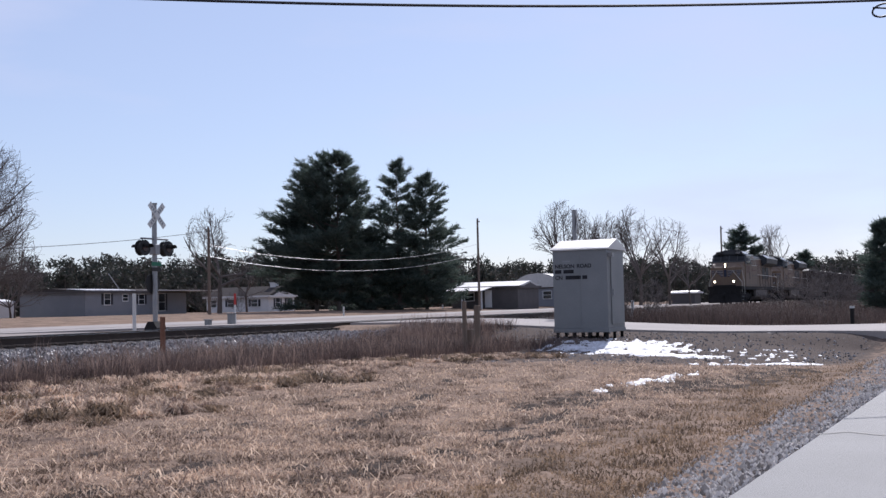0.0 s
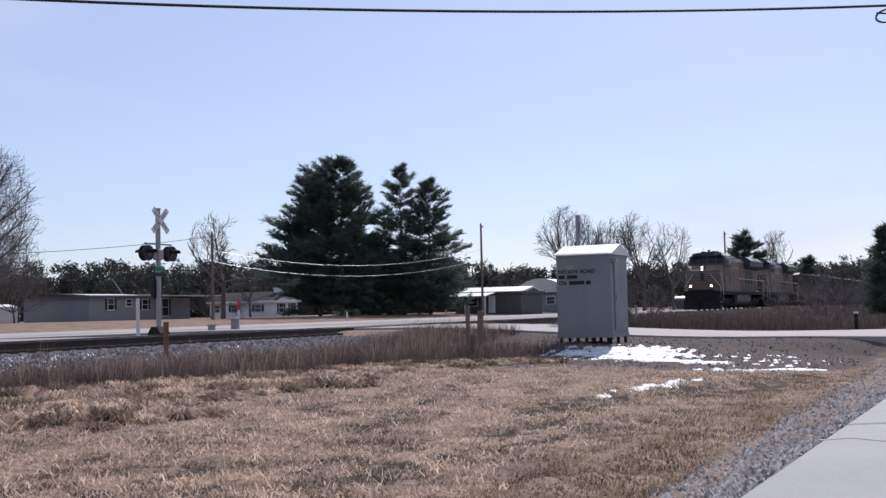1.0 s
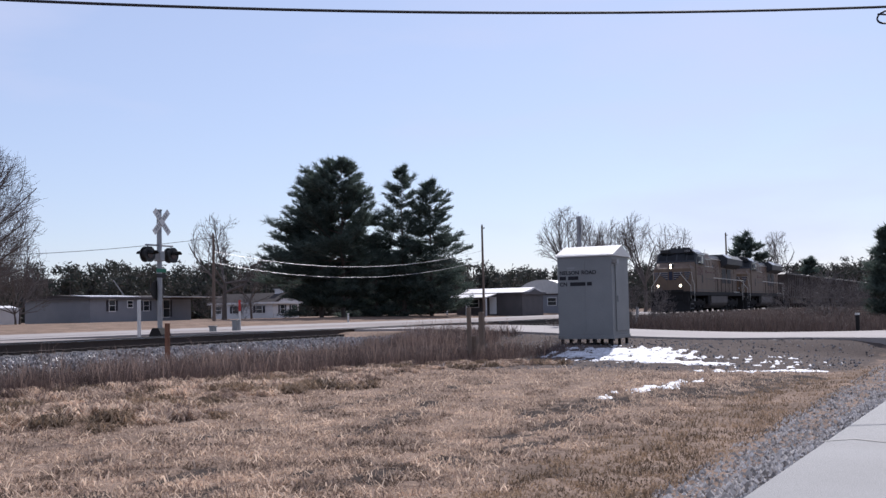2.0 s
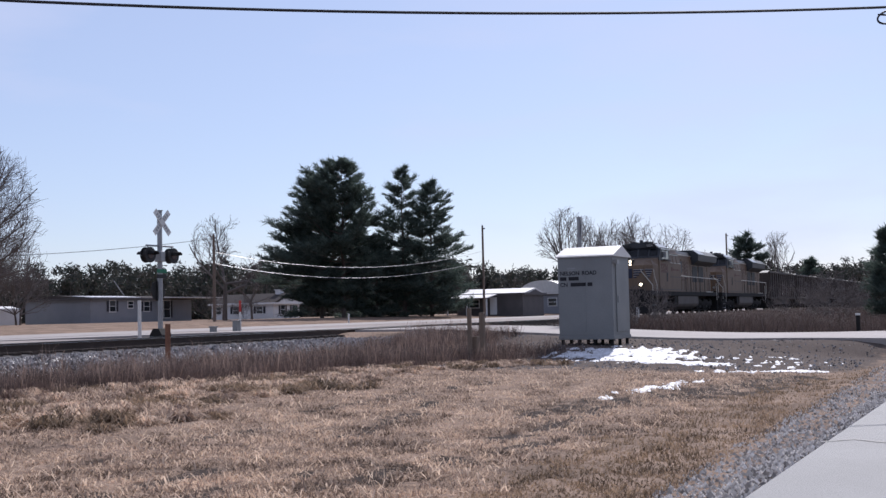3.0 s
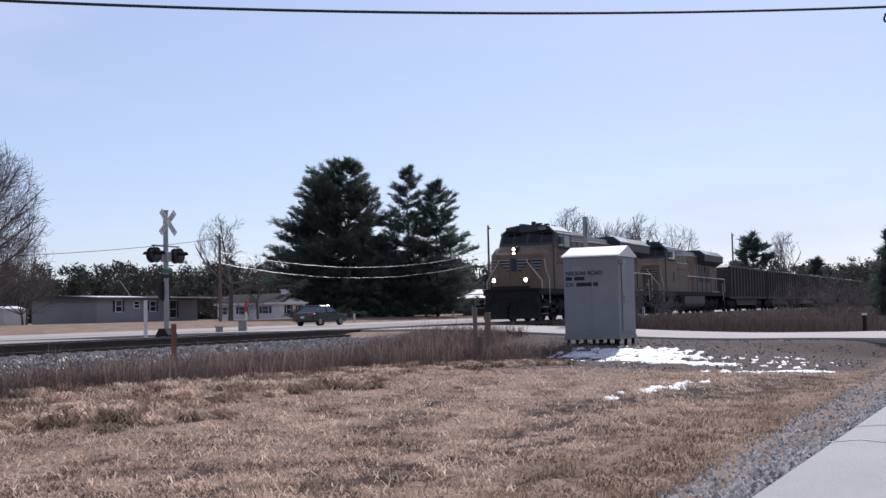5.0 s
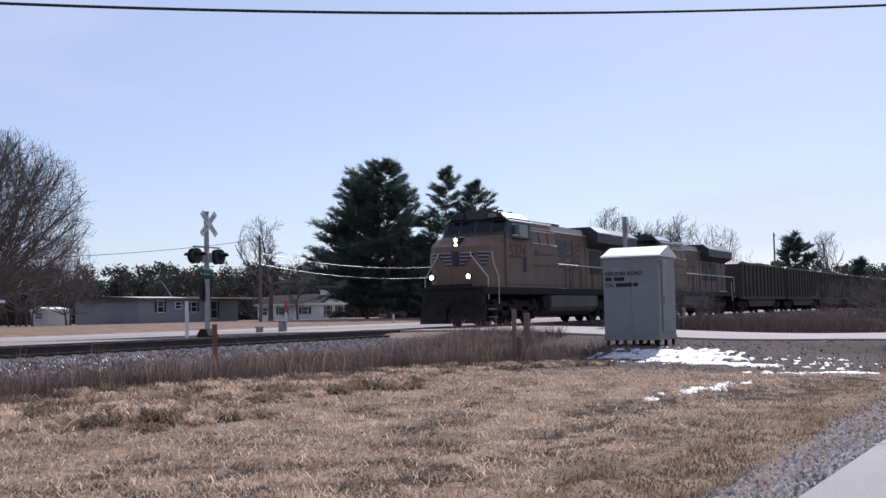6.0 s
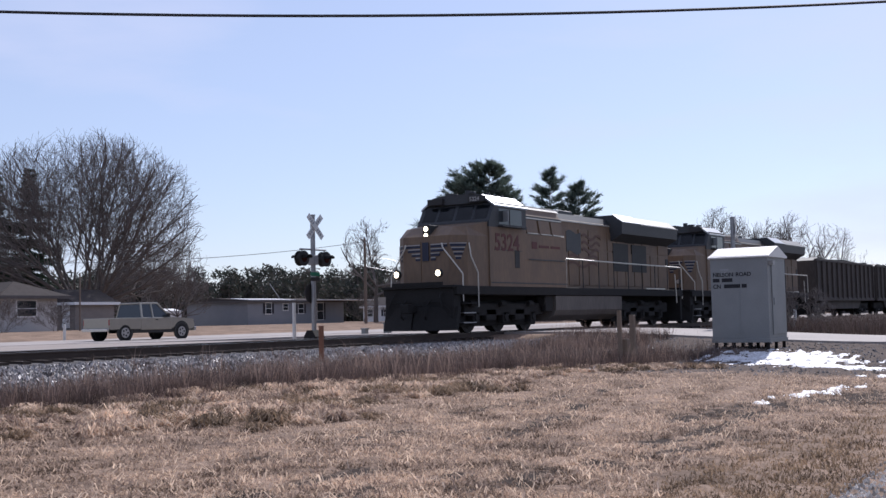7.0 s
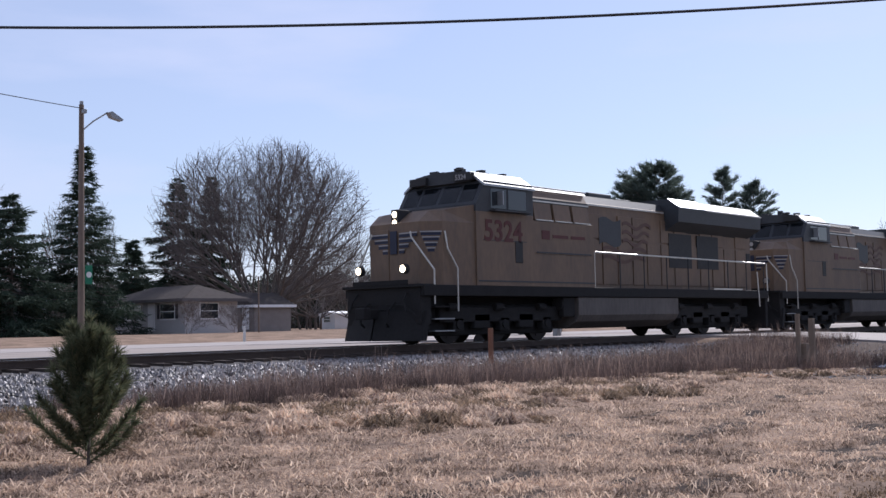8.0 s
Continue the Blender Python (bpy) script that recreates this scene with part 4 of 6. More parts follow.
def freight_car():
    C = thing("freight_car", "dark brown steel open-top coal car in the train", "freight car", group="freight cars of the train")
    n = 15.6
    part("body", prism([(0.0, 1.25), (0.0, 3.75), (n, 3.75), (n, 1.25)], -1.5, 1.5), HOPPER, C)
    part("top_rim", box(cube(-0.05, -1.58, 3.7, n + 0.05, -1.44, 3.86, 0.02), -0.05, 1.44, 3.7, n + 0.05, 1.58, 3.86, 0.02), HOPPER, C)
    part("side_sill", box(cube(-0.1, -1.58, 1.1, n + 0.1, -1.42, 1.32, 0.02), -0.1, 1.42, 1.1, n + 0.1, 1.58, 1.32, 0.02), HOPPER, C)
    part("tub", prism([(2.8, 1.25), (12.8, 1.25), (11.8, 0.55), (3.8, 0.55)], -1.3, 1.3), HOPPER, C)
    part("coal", prism([(0.2, 3.75), (1.5, 4.0), (4, 3.92), (8, 4.02), (12, 3.9), (14.5, 4.0), (15.4, 3.75)], -1.3, 1.3), COAL, C, "heaped black coal")
    for i in range(13):
        x = 0.1 + i * (n - 0.3) / 12
        part("rib", cube(x, -1.62, 1.2, x + 0.12, -1.5, 3.72), HOPPER, C)
        part("rib", cube(x, 1.5, 1.2, x + 0.12, 1.62, 3.72), HOPPER, C)
    part("coupler", cube(-0.6, -0.15, 0.75, n + 0.6, 0.15, 1.0), UNDER, C)
    for a in (1.2, 12.6):
        truck_frame(C, (a, a + 1.75), 0.46)
        for x in (a, a + 1.75):
            wheelset(C, x, 0.46)
    return C


TRAIN = []          # (thing, how far behind the lamps of the first)
TRAIN.append((locomotive(True), 0.0))
TRAIN.append((locomotive(False), 21.35))
for k in range(6):
    TRAIN.append((freight_car(), 43.4 + k * 16.8))


# ---- road vehicles ----
def vehicle_wheels(V, xs, half, r):
    for x in xs:
        for s in (-1, 1):
            w = part("wheel", rod(bmesh.new(), (x, s * (half - 0.2), r), (x, s * half, r), r, seg=24), TYRE, V)
            part("rim", rod(bmesh.new(), (x, s * half, r), (x, s * (half + 0.012), r), r * 0.66, seg=16), RIM, w)
            bm = bmesh.new()
            for a in range(5):
                c, q = math.cos(a * 1.2566), math.sin(a * 1.2566)
                rod(bm, (x + c * r * 0.38, s * (half + 0.012), r + q * r * 0.38), (x + c * r * 0.38, s * (half + 0.018), r + q * r * 0.38), r * 0.14, seg=8)
            part("rim_openings", bm, BLACK, w)


def sedan():
    V = thing("sedan_car", "dark green four-door sedan driving on the highway", "car")
    prof = [(0.05, 0.35), (0.0, 0.62), (0.08, 0.92), (0.75, 1.0), (1.5, 1.02), (3.2, 0.98), (4.3, 0.82), (4.62, 0.66), (4.66, 0.4), (4.5, 0.25), (0.3, 0.25)]
    bm = prism(prof, -0.88, 0.88)
    bmesh.ops.bevel(bm, geom=[e for e in bm.edges if abs(e.verts[0].co.y) > 0.8 and abs(e.verts[1].co.y - e.verts[0].co.y) < 0.1], offset=0.09, segments=3, affect="EDGES")
    part("body", bm, CARGREEN, V)
    g = [(0.55, 0.96), (1.25, 1.40), (2.0, 1.46), (2.6, 1.42), (3.5, 0.96)]
    bm = bmesh.new()
    lo = [bm.verts.new((x, -0.62 - 0.2 * (1.46 - z) / 0.5, z)) for x, z in g]
    hi = [bm.verts.new((x, 0.62 + 0.2 * (1.46 - z) / 0.5, z)) for x, z in g]
    bm.faces.new(lo), bm.faces.new(hi[::-1])
    for i in range(5):
        bm.faces.new((lo[i], hi[i], hi[(i + 1) % 5], lo[(i + 1) % 5]))
    bmesh.ops.recalc_face_normals(bm, faces=bm.faces)
    cabin = part("cabin", bm, GLASS, V, "dark tinted glass cabin")
    bm = bmesh.new()
    lo = [bm.verts.new((x, y, z)) for x, y, z in ((1.2, -0.66, 1.40), (2.65, -0.66, 1.42), (2.65, 0.66, 1.42), (1.2, 0.66, 1.40))]
    hi = [bm.verts.new((x, y, z)) for x, y, z in ((1.3, -0.58, 1.475), (2.5, -0.58, 1.475), (2.5, 0.58, 1.475), (1.3, 0.58, 1.475))]
    bm.faces.new(hi)
    for i in range(4):
        bm.faces.new((lo[i], lo[(i + 1) % 4], hi[(i + 1) % 4], hi[i]))
    part("roof", bm, CARGREEN, V)
    for s in (-1, 1):
        for low, high in (((1.98, s * 0.83, 0.98), (2.0, s * 0.645, 1.44)), ((0.58, s * 0.83, 0.97), (1.25, s * 0.66, 1.41)), ((3.48, s * 0.83, 0.97), (2.6, s * 0.66, 1.43))):
            part("pillar", rods([[low, high]], 0.035), CARGREEN, cabin)
        part("door_handle", cube(1.6, s * 0.88 - 0.015, 0.82, 1.78, s * 0.88 + 0.015, 0.85), CHROME, V)
        part("wing_mirror", cube(3.0, s * 0.95 - 0.08, 0.98, 3.15, s * 0.95 + 0.08, 1.1, 0.02), CARGREEN, V)
        part("tail_lamp", cube(-0.01, s * 0.62 - 0.2, 0.7, 0.1, s * 0.62 + 0.2, 0.86, 0.02), TAIL, V)
        part("headlamp", cube(4.45, s * 0.62 - 0.18, 0.62, 4.62, s * 0.62 + 0.18, 0.76, 0.02), CHROME, V)
    part("rear_plate", cube(-0.012, -0.15, 0.55, 0.02, 0.15, 0.68), SIGNWHITE, V)
    vehicle_wheels(V, (0.95, 3.7), 0.89, 0.32)
    return V


def pickup():
    V = thing("pickup_truck", "champagne silver extended-cab pickup truck driving on the highway", "truck")
    hood = prism([(3.9, 0.55), (3.9, 1.12), (4.9, 1.08), (5.55, 1.0), (5.62, 0.6), (5.4, 0.5)], -0.95, 0.95)
    bmesh.ops.bevel(hood, geom=[e for e in hood.edges if abs(e.verts[1].co.y - e.verts[0].co.y) < 0.1], offset=0.06, segments=2, affect="EDGES")
    part("hood", hood, CARGOLD, V)
    part("cab_body", cube(1.95, -0.96, 0.5, 4.0, 0.96, 1.12, 0.04), CARGOLD, V)
    g = [(2.0, 1.1), (2.1, 1.78), (3.2, 1.82), (3.95, 1.1)]
    bm = bmesh.new()
    lo = [bm.verts.new((x, -0.72 - 0.2 * (1.82 - z) / 0.7, z)) for x, z in g]
    hi = [bm.verts.new((x, 0.72 + 0.2 * (1.82 - z) / 0.7, z)) for x, z in g]
    bm.faces.new(lo), bm.faces.new(hi[::-1])
    for i in range(4):
        bm.faces.new((lo[i], hi[i], hi[(i + 1) % 4], lo[(i + 1) % 4]))
    bmesh.ops.recalc_face_normals(bm, faces=bm.faces)
    cabin = part("cabin", bm, GLASS, V, "dark tinted windows")
    part("roof", cube(2.05, -0.74, 1.77, 3.25, 0.74, 1.86, 0.03), CARGOLD, V)
    for s in (-1, 1):
        for low, high in (((2.04, s * 0.92, 1.1), (2.1, s * 0.74, 1.8)), ((2.75, s * 0.92, 1.1), (2.75, s * 0.74, 1.8)), ((3.93, s * 0.92, 1.1), (3.2, s * 0.74, 1.8))):
            part("pillar", rods([[low, high]], 0.05), CARGOLD, cabin)
        y0, y1 = sorted((s * 0.88, s * 0.97))
        part("bed_side", cube(0.0, y0, 0.55, 1.95, y1, 1.1, 0.02), CARGOLD, V)
        part("tail_lamp", cube(-0.02, s * 0.88 - 0.07, 0.75, 0.06, s * 0.88 + 0.07, 1.02, 0.01), TAIL, V)
        part("wing_mirror", cube(3.6, s * 1.05 - 0.09, 1.12, 3.72, s * 1.05 + 0.09, 1.3, 0.02), BLACK, V)
        part("headlamp", cube(5.5, s * 0.72 - 0.18, 0.78, 5.62, s * 0.72 + 0.18, 0.95, 0.02), CHROME, V)
        part("door_handle", cube(2.9, s * 0.97 - 0.02, 0.98, 3.05, s * 0.97 + 0.01, 1.02), BLACK, V)
        for x in (0.95, 4.65):
            y0, y1 = sorted((s * 0.93, s * 0.966))
            part("wheel_arch", rod(bmesh.new(), (x, y0, 0.42), (x, y1, 0.42), 0.5, seg=24), BLACK, V)
    part("tailgate", cube(-0.03, -0.9, 0.6, 0.05, 0.9, 1.1, 0.02), CARGOLD, V)
    part("bed_floor", cube(0.0, -0.9, 0.5, 1.95, 0.9, 0.62), BLACK, V)
    part("rear_bumper", cube(-0.15, -0.92, 0.45, 0.0, 0.92, 0.6, 0.02), CHROME, V)
    part("front_bumper", cube(5.55, -0.95, 0.4, 5.7, 0.95, 0.6, 0.03), CHROME, V)
    part("rocker", cube(1.5, -0.92, 0.35, 4.2, 0.92, 0.55), BLACK, V)
    vehicle_wheels(V, (0.95, 4.65), 0.975, 0.38)
    return V


SEDAN, PICKUP = sedan(), pickup()


# ---- signal cabinet, crossing signals and posts ----
def cabinet():
    x0, x1, y0, y1, z = 32.4, 34.05, 10.25, 11.95, 0.69
    B = thing("signal_cabinet", "grey galvanised steel railway signal cabinet on short legs", "equipment cabinet")
    for x in (x0 + 0.08, (x0 + x1) / 2, x1 - 0.08):
        for y in (y0 + 0.08, y0 + 0.62, y1 - 0.62, y1 - 0.08):
            part("leg", cube(x - 0.04, y - 0.04, 0.35, x + 0.04, y + 0.04, z, 0.005), UNDER, B)
    part("base_skid", cube(x0 - 0.02, y0 - 0.02, z - 0.02, x1 + 0.02, y1 + 0.02, z + 0.1, 0.01), GALV, B)
    body = part("body", cube(x0, y0, z + 0.1, x1, y1, 3.2, 0.012), GALV, B)
    part("roof", prism([(x0 - 0.06, 3.17), ((x0 + x1) / 2, 3.47), (x1 + 0.06, 3.17), (x1 + 0.06, 3.13), (x0 - 0.06, 3.13)], y0 - 0.07, y1 + 0.05), ROOFMETAL, B, "pale gabled sheet metal roof")
    part("door", cube(x0 + 0.3, y0 - 0.03, z + 0.2, x1 - 0.15, y0 - 0.002, 3.0, 0.008), GALV, B)
    part("door_handle", cube(x0 + 0.4, y0 - 0.06, 1.75, x0 + 0.44, y0 - 0.03, 1.95), ALU, B)
    part("vent_hood", prism([(x0 + 0.08, 3.02), (x0 + 0.3, 3.02), (x0 + 0.28, 2.9), (x0 + 0.1, 2.9)], y0 - 0.14, y0 - 0.001), ALU, B)
    part("panel_seam", box(cube(x0 - 0.006, (y0 + y1) / 2 - 0.012, z + 0.15, x0, (y0 + y1) / 2 + 0.012, 3.12), x0 - 0.006, y0 + 0.05, z + 0.24, x0, y1 - 0.05, z + 0.26), GALV, B)
    lettering("sign_word", "NELSON", 0.165, LETTER, B, pose(x0 - 0.006, y1 - 0.07, 2.60, 90, 0, -90), 0.98)
    lettering("sign_word", "ROAD", 0.165, LETTER, B, pose(x0 - 0.006, y1 - 0.76, 2.60, 90, 0, -90), 0.98)
    lettering("sign_word", "CN", 0.165, LETTER, B, pose(x0 - 0.006, y1 - 0.07, 2.26, 90, 0, -90), 0.98)
    bm = bmesh.new()
    for i, (a, b) in enumerate(((0.07, 0.27), (0.34, 0.66))):
        box(bm, x0 - 0.006, y1 - b, 2.44, x0, y1 - a, 2.55)
    for a, b in ((0.40, 0.88), (0.93, 1.08)):
        box(bm, x0 - 0.006, y1 - b, 2.26, x0, y1 - a, 2.37)
    part("label_bars", bm, LETTER, B)
    bm = bmesh.new()
    box(bm, x0 - 0.005, y1 - 0.55, 2.78, x0, y1 - 0.3, 2.82)
    box(bm, x0 - 0.005, y1 - 0.5, 2.7, x0, y1 - 0.34, 2.74)
    part("faded_label_bars", bm, ALU, B)


def crossing_signal(x, y, z, turn):
    S = thing("crossing_signal", "railway crossing signal mast with white crossbuck and unlit flashers", "crossing signal", pose(x, y, z, 0, 0, turn), "crossing signals")
    part("mast", rod(bmesh.new(), (0, 0, 0), (0, 0, 5.0), 0.095, seg=14), ALU, S)
    part("base", prism([(-0.3, 0), (-0.3, 0.25), (-0.14, 0.5), (0.14, 0.5), (0.3, 0.25), (0.3, 0)], -0.28, 0.28), UNDER, S, "dark cast-iron base")
    for s in (-1, 1):
        bm = bmesh.new()
        q = Matrix.Translation((-0.12 - 0.015 * s, 0, 4.56)) @ Matrix.Rotation(radians(45 * s), 4, "X")
        bmesh.ops.create_cube(bm, size=1, matrix=q @ Matrix.Diagonal((0.02, 1.22, 0.23, 1)))
        board = part("crossbuck_board", bm, SIGNWHITE, S)
        bm = bmesh.new()
        for i in (-0.42, -0.3, -0.18, 0.18, 0.3, 0.42):
            bmesh.ops.create_cube(bm, size=1, matrix=q @ Matrix.Translation((-0.012, i, 0)) @ Matrix.Diagonal((0.006, 0.07, 0.12, 1)))
        part("lettering_bars", bm, ALU, board)
    part("cross_arm", rods([[(0, -0.78, 3.66), (0, 0.78, 3.66)]], 0.035, 8), ALU, S)
    for s in (-1, 1):
        for face in (-1, 1):
            y0 = s * 0.68
            head = part("flasher", rod(rod(bmesh.new(), (face * 0.1, y0, 3.3), (face * 0.13, y0, 3.3), 0.3, seg=24), (0.02 * face, y0, 3.3), (face * 0.1, y0, 3.3), 0.16, 0.2, seg=16), BLACK, S, "black round flasher backboard")
            part("lens", rod(bmesh.new(), (face * 0.13, y0, 3.3), (face * 0.15, y0, 3.3), 0.15, seg=16), LENS, head)
            bm = bmesh.new()
            for a in range(-6, 7):
                t = radians(90 + a * 15)
                u = radians(90 + (a + 1) * 15)
                if a < 6:
                    vs = [(face * 0.13, y0 + 0.17 * math.cos(t), 3.3 + 0.17 * math.sin(t)), (face * 0.13, y0 + 0.17 * math.cos(u), 3.3 + 0.17 * math.sin(u)), (face * 0.42, y0 + 0.15 * math.cos(u), 3.32 + 0.12 * math.sin(u)), (face * 0.42, y0 + 0.15 * math.cos(t), 3.32 + 0.12 * math.sin(t))]
                    bm.faces.new([bm.verts.new(v) for v in vs])
            bmesh.ops.solidify(bm, geom=bm.faces[:], thickness=0.012)
            part("visor", bm, BLACK, head)
            part("bracket", rods([[(0, y0, 3.3), (0, y0, 3.62)]], 0.025), ALU, head)
    part("junction_box", cube(-0.16, -0.14, 3.05, 0.16, 0.14, 3.45, 0.03), ALU, S)
    part("bell", rod(bmesh.new(), (0, 0, 5.0), (0, 0, 5.04), 0.12, seg=12), ALU, S)
    for z0 in (2.62, 2.42):
        part("track_plate", cube(-0.1, -0.28, z0, -0.085, 0.28, z0 + 0.15, 0.004), SIGNGREEN if z0 > 2.5 else BLACK, S)
    bm = rod(bmesh.new(), (0.09, 0.0, 1.95), (0.11, 0.0, 1.95), 0.42, seg=8)
    part("stop_sign", bm, BLACK, S, "dark back of an eight-sided sign")
    return S


def post(name, label, category, x, y, z, h, r, material, square=False, cap=None):
    P = thing(name, label, category, pose(x, y, z))
    part("shaft", cube(-r, -r, -0.4, r, r, h, 0.01) if square else rod(bmesh.new(), (0, 0, -0.4), (0, 0, h), r, seg=12), material, P)
    if cap:
        part("cap", cube(-r * 1.3, -r * 1.3, h, r * 1.3, r * 1.3, h + 0.05, 0.008) if square else rod(bmesh.new(), (0, 0, h * cap[0]), (0, 0, h + 0.02), r * 1.15, seg=12), cap[1], P)
    return P


def pole(name, label, x, y, z, h, r=0.14, arm=None, wires=()):
    P = thing(name, label, "utility pole", pose(x, y, z))
    part("shaft", rod(bmesh.new(), (0, 0, -0.3), (0, 0, h), r, r * 0.7, seg=12), POLEWOOD, P)
    part("insulator", box(cube(-0.06, -0.3, h - 0.35, 0.06, -0.1, h - 0.2, 0.01), -0.05, -0.06, h, 0.05, 0.06, h + 0.14, 0.01), ALU, P)
    if arm:
        part("crossarm", cube(-0.06, -arm, h - 0.5, 0.06, arm, h - 0.38, 0.01), POLEWOOD, P)
    return P


def wire(label, a, b, sag, r, material, n=24):
    bm = bmesh.new()
    a, b = Vector(a), Vector(b)
    pts = [a.lerp(b, i / n) - Vector((0, 0, sag * 4 * (i / n) * (1 - i / n))) for i in range(n + 1)]
    bm.free()
    d = (b - a).normalized()
    u = d.orthogonal().normalized()
    w = d.cross(u)
    v = [p + u * (r * math.cos(k * 1.0472)) + w * (r * math.sin(k * 1.0472)) for p in pts for k in range(6)]
    f = [(6 * i + k, 6 * i + (k + 1) % 6, 6 * i + 6 + (k + 1) % 6, 6 * i + 6 + k) for i in range(n) for k in range(6)]
    return tagged(raw("overhead_wire", v, f, material), label, "wire")


def roadside():
    cabinet()
    crossing_signal(34.5, 28.9, 0.7, 90)
    crossing_signal(46.6, 16.15, 0.5, 108)
    post("timber_post", "weathered timber post standing in the weeds", "post", 27.05, 12.46, 0.45, 1.22, 0.06, WOOD)
    post("timber_post", "weathered timber post with a worn flat top", "post", 27.95, 12.5, 0.45, 1.1, 0.065, WOOD, True)
    post("short_stake", "short weathered timber stake beside the posts", "post", 27.3, 12.42, 0.45, 0.48, 0.09, WOOD, True)
    post("marker_post", "rusty brown steel marker post beside the rails", "post", 22.9, 18.95, 0.35, 1.1, 0.05, mat("rusty_marker", (0.22, 0.10, 0.06), rough=0.8), True)
    post("white_post", "pale flat marker post beside the signal mast", "post", 32.4, 28.1, 0.6, 1.65, 0.05, SIGNWHITE, True)
    post("utility_marker", "white utility marker post with a red top", "post", 44.4, 32.4, 0.62, 1.7, 0.05, SIGNWHITE, False, (0.7, RED))
    post("utility_pedestal", "grey green utility pedestal beside the highway", "pedestal", 43.0, 31.6, 0.62, 0.75, 0.13, GALV, True, (1, GALV))
    post("small_pedestal", "low grey pedestal beside the highway", "pedestal", 42.2, 32.3, 0.62, 0.5, 0.12, GALV, True, (1, GALV))
    post("reflector_post", "thin pale post beside the crossing", "post", 55.2, 16.2, 0.4, 1.2, 0.06, SIGNWHITE, True)
    post("pipe_stub", "short capped pipe beside the crossing road", "post", 47.0, 5.0, 0.3, 0.85, 0.08, UNDER, False, (0.93, SIGNWHITE))
    post("reflector_post", "short white roadside post beside the highway", "post", 41.0, 52.2, 0.8, 0.85, 0.06, SIGNWHITE, True)
    post("reflector_post", "short white roadside post beside the highway", "post", 88.0, 52.4, 0.8, 0.8, 0.06, SIGNWHITE, True)
    post("guide_post", "thin dark post beside the highway", "post", 51.8, 64.3, 1.1, 4.1, 0.06, POLEWOOD)
    pole("utility_pole", "weathered timber utility pole beyond the highway", 117.0, 52.0, 0.9, 10.2, 0.15, 0.0)
    pole("utility_pole", "dark timber utility pole in front of bare trees", 81.2, 62.0, 0.9, 7.9, 0.15)
    pole("utility_pole", "timber utility pole showing above the train", 172.0, 36.5, 0.7, 11.6, 0.16)
    pole("utility_pole", "timber utility pole beside the near road", 32.75, -6.05, 0.0, 8.95, 0.15)
    pole("utility_pole", "timber utility pole beyond the railway", 3.95, 30.55, 0.6, 7.9, 0.15)
    pole("utility_pole", "timber utility pole beside the highway", 8.0, 39.05, 0.7, 10.5, 0.15)
    pole("utility_pole", "timber utility pole among the spruces", 23.9, 78.0, 1.2, 7.2, 0.15)
    lamp = pole("street_lamp", "timber pole with a small cobra-head street lamp", 22.5, 38.3, 0.75, 9.3, 0.13)
    lamp["category"] = "street lamp"
    part("lamp_arm", rods([[(0, 0, 8.3), (0.25, -0.4, 8.65), (0.55, -0.9, 8.95)], [(0.55, -0.9, 8.95), (0.62, -1.0, 8.85)]], 0.03), ALU, lamp)
    part("lamp_head", prism([(0.5, 8.92), (0.62, 8.98), (1.1, 8.72), (1.05, 8.66), (0.62, 8.74)], -1.12, -0.86), ALU, lamp)
    sign = part("sign_plate", cube(-0.02, -0.33, 2.55, 0.27, -0.30, 3.25, 0.01), SIGNGREEN, lamp, "green sign plate with a pale oval")
    part("pale_oval", rod(bmesh.new(), (0.125, -0.332, 2.9), (0.125, -0.338, 2.9), 0.11, seg=20), SIGNWHITE, sign)
    cable = wire("black overhead cable crossing the sky between poles", (32.7, -6.0, 8.96), (4.0, 30.5, 8.5), 1.21, 0.028, WIRE, 40)
    wire("thin wire running from the utility pole", (81.2, 62.0, 8.5), (24.0, 78.0, 7.6), 1.9, 0.022, WIRE)
    wire("pale sagging wire in front of the pines", (81.2, 62.0, 7.3), (117.0, 52.0, 8.3), 1.6, 0.018, PALEWIRE)
    wire("pale sagging wire in front of the pines", (81.2, 62.0, 6.3), (117.0, 52.0, 7.2), 1.6, 0.018, PALEWIRE)
    wire("thin wire reaching the street lamp pole", (22.5, 38.2, 9.9), (8.0, 39.0, 11.2), 0.2, 0.015, WIRE)
    # coil on the near cable
    bm = bmesh.new()
    for i in range(20):
        a, b = i * 0.314, (i + 1) * 0.314
        rod(bm, (26.05 + 0.1 * math.cos(a), 1.88 + 0.24 * math.cos(a), 7.72 + 0.14 * math.sin(a)), (26.05 + 0.1 * math.cos(b), 1.88 + 0.24 * math.cos(b), 7.72 + 0.14 * math.sin(b)), 0.022, seg=6)
    rod(bm, (26.05, 1.65, 7.72), (26.05, 2.1, 7.8), 0.02, seg=6)
    part("spare_loop", bm, WIRE, cable, "black loop of spare cable")


roadside()


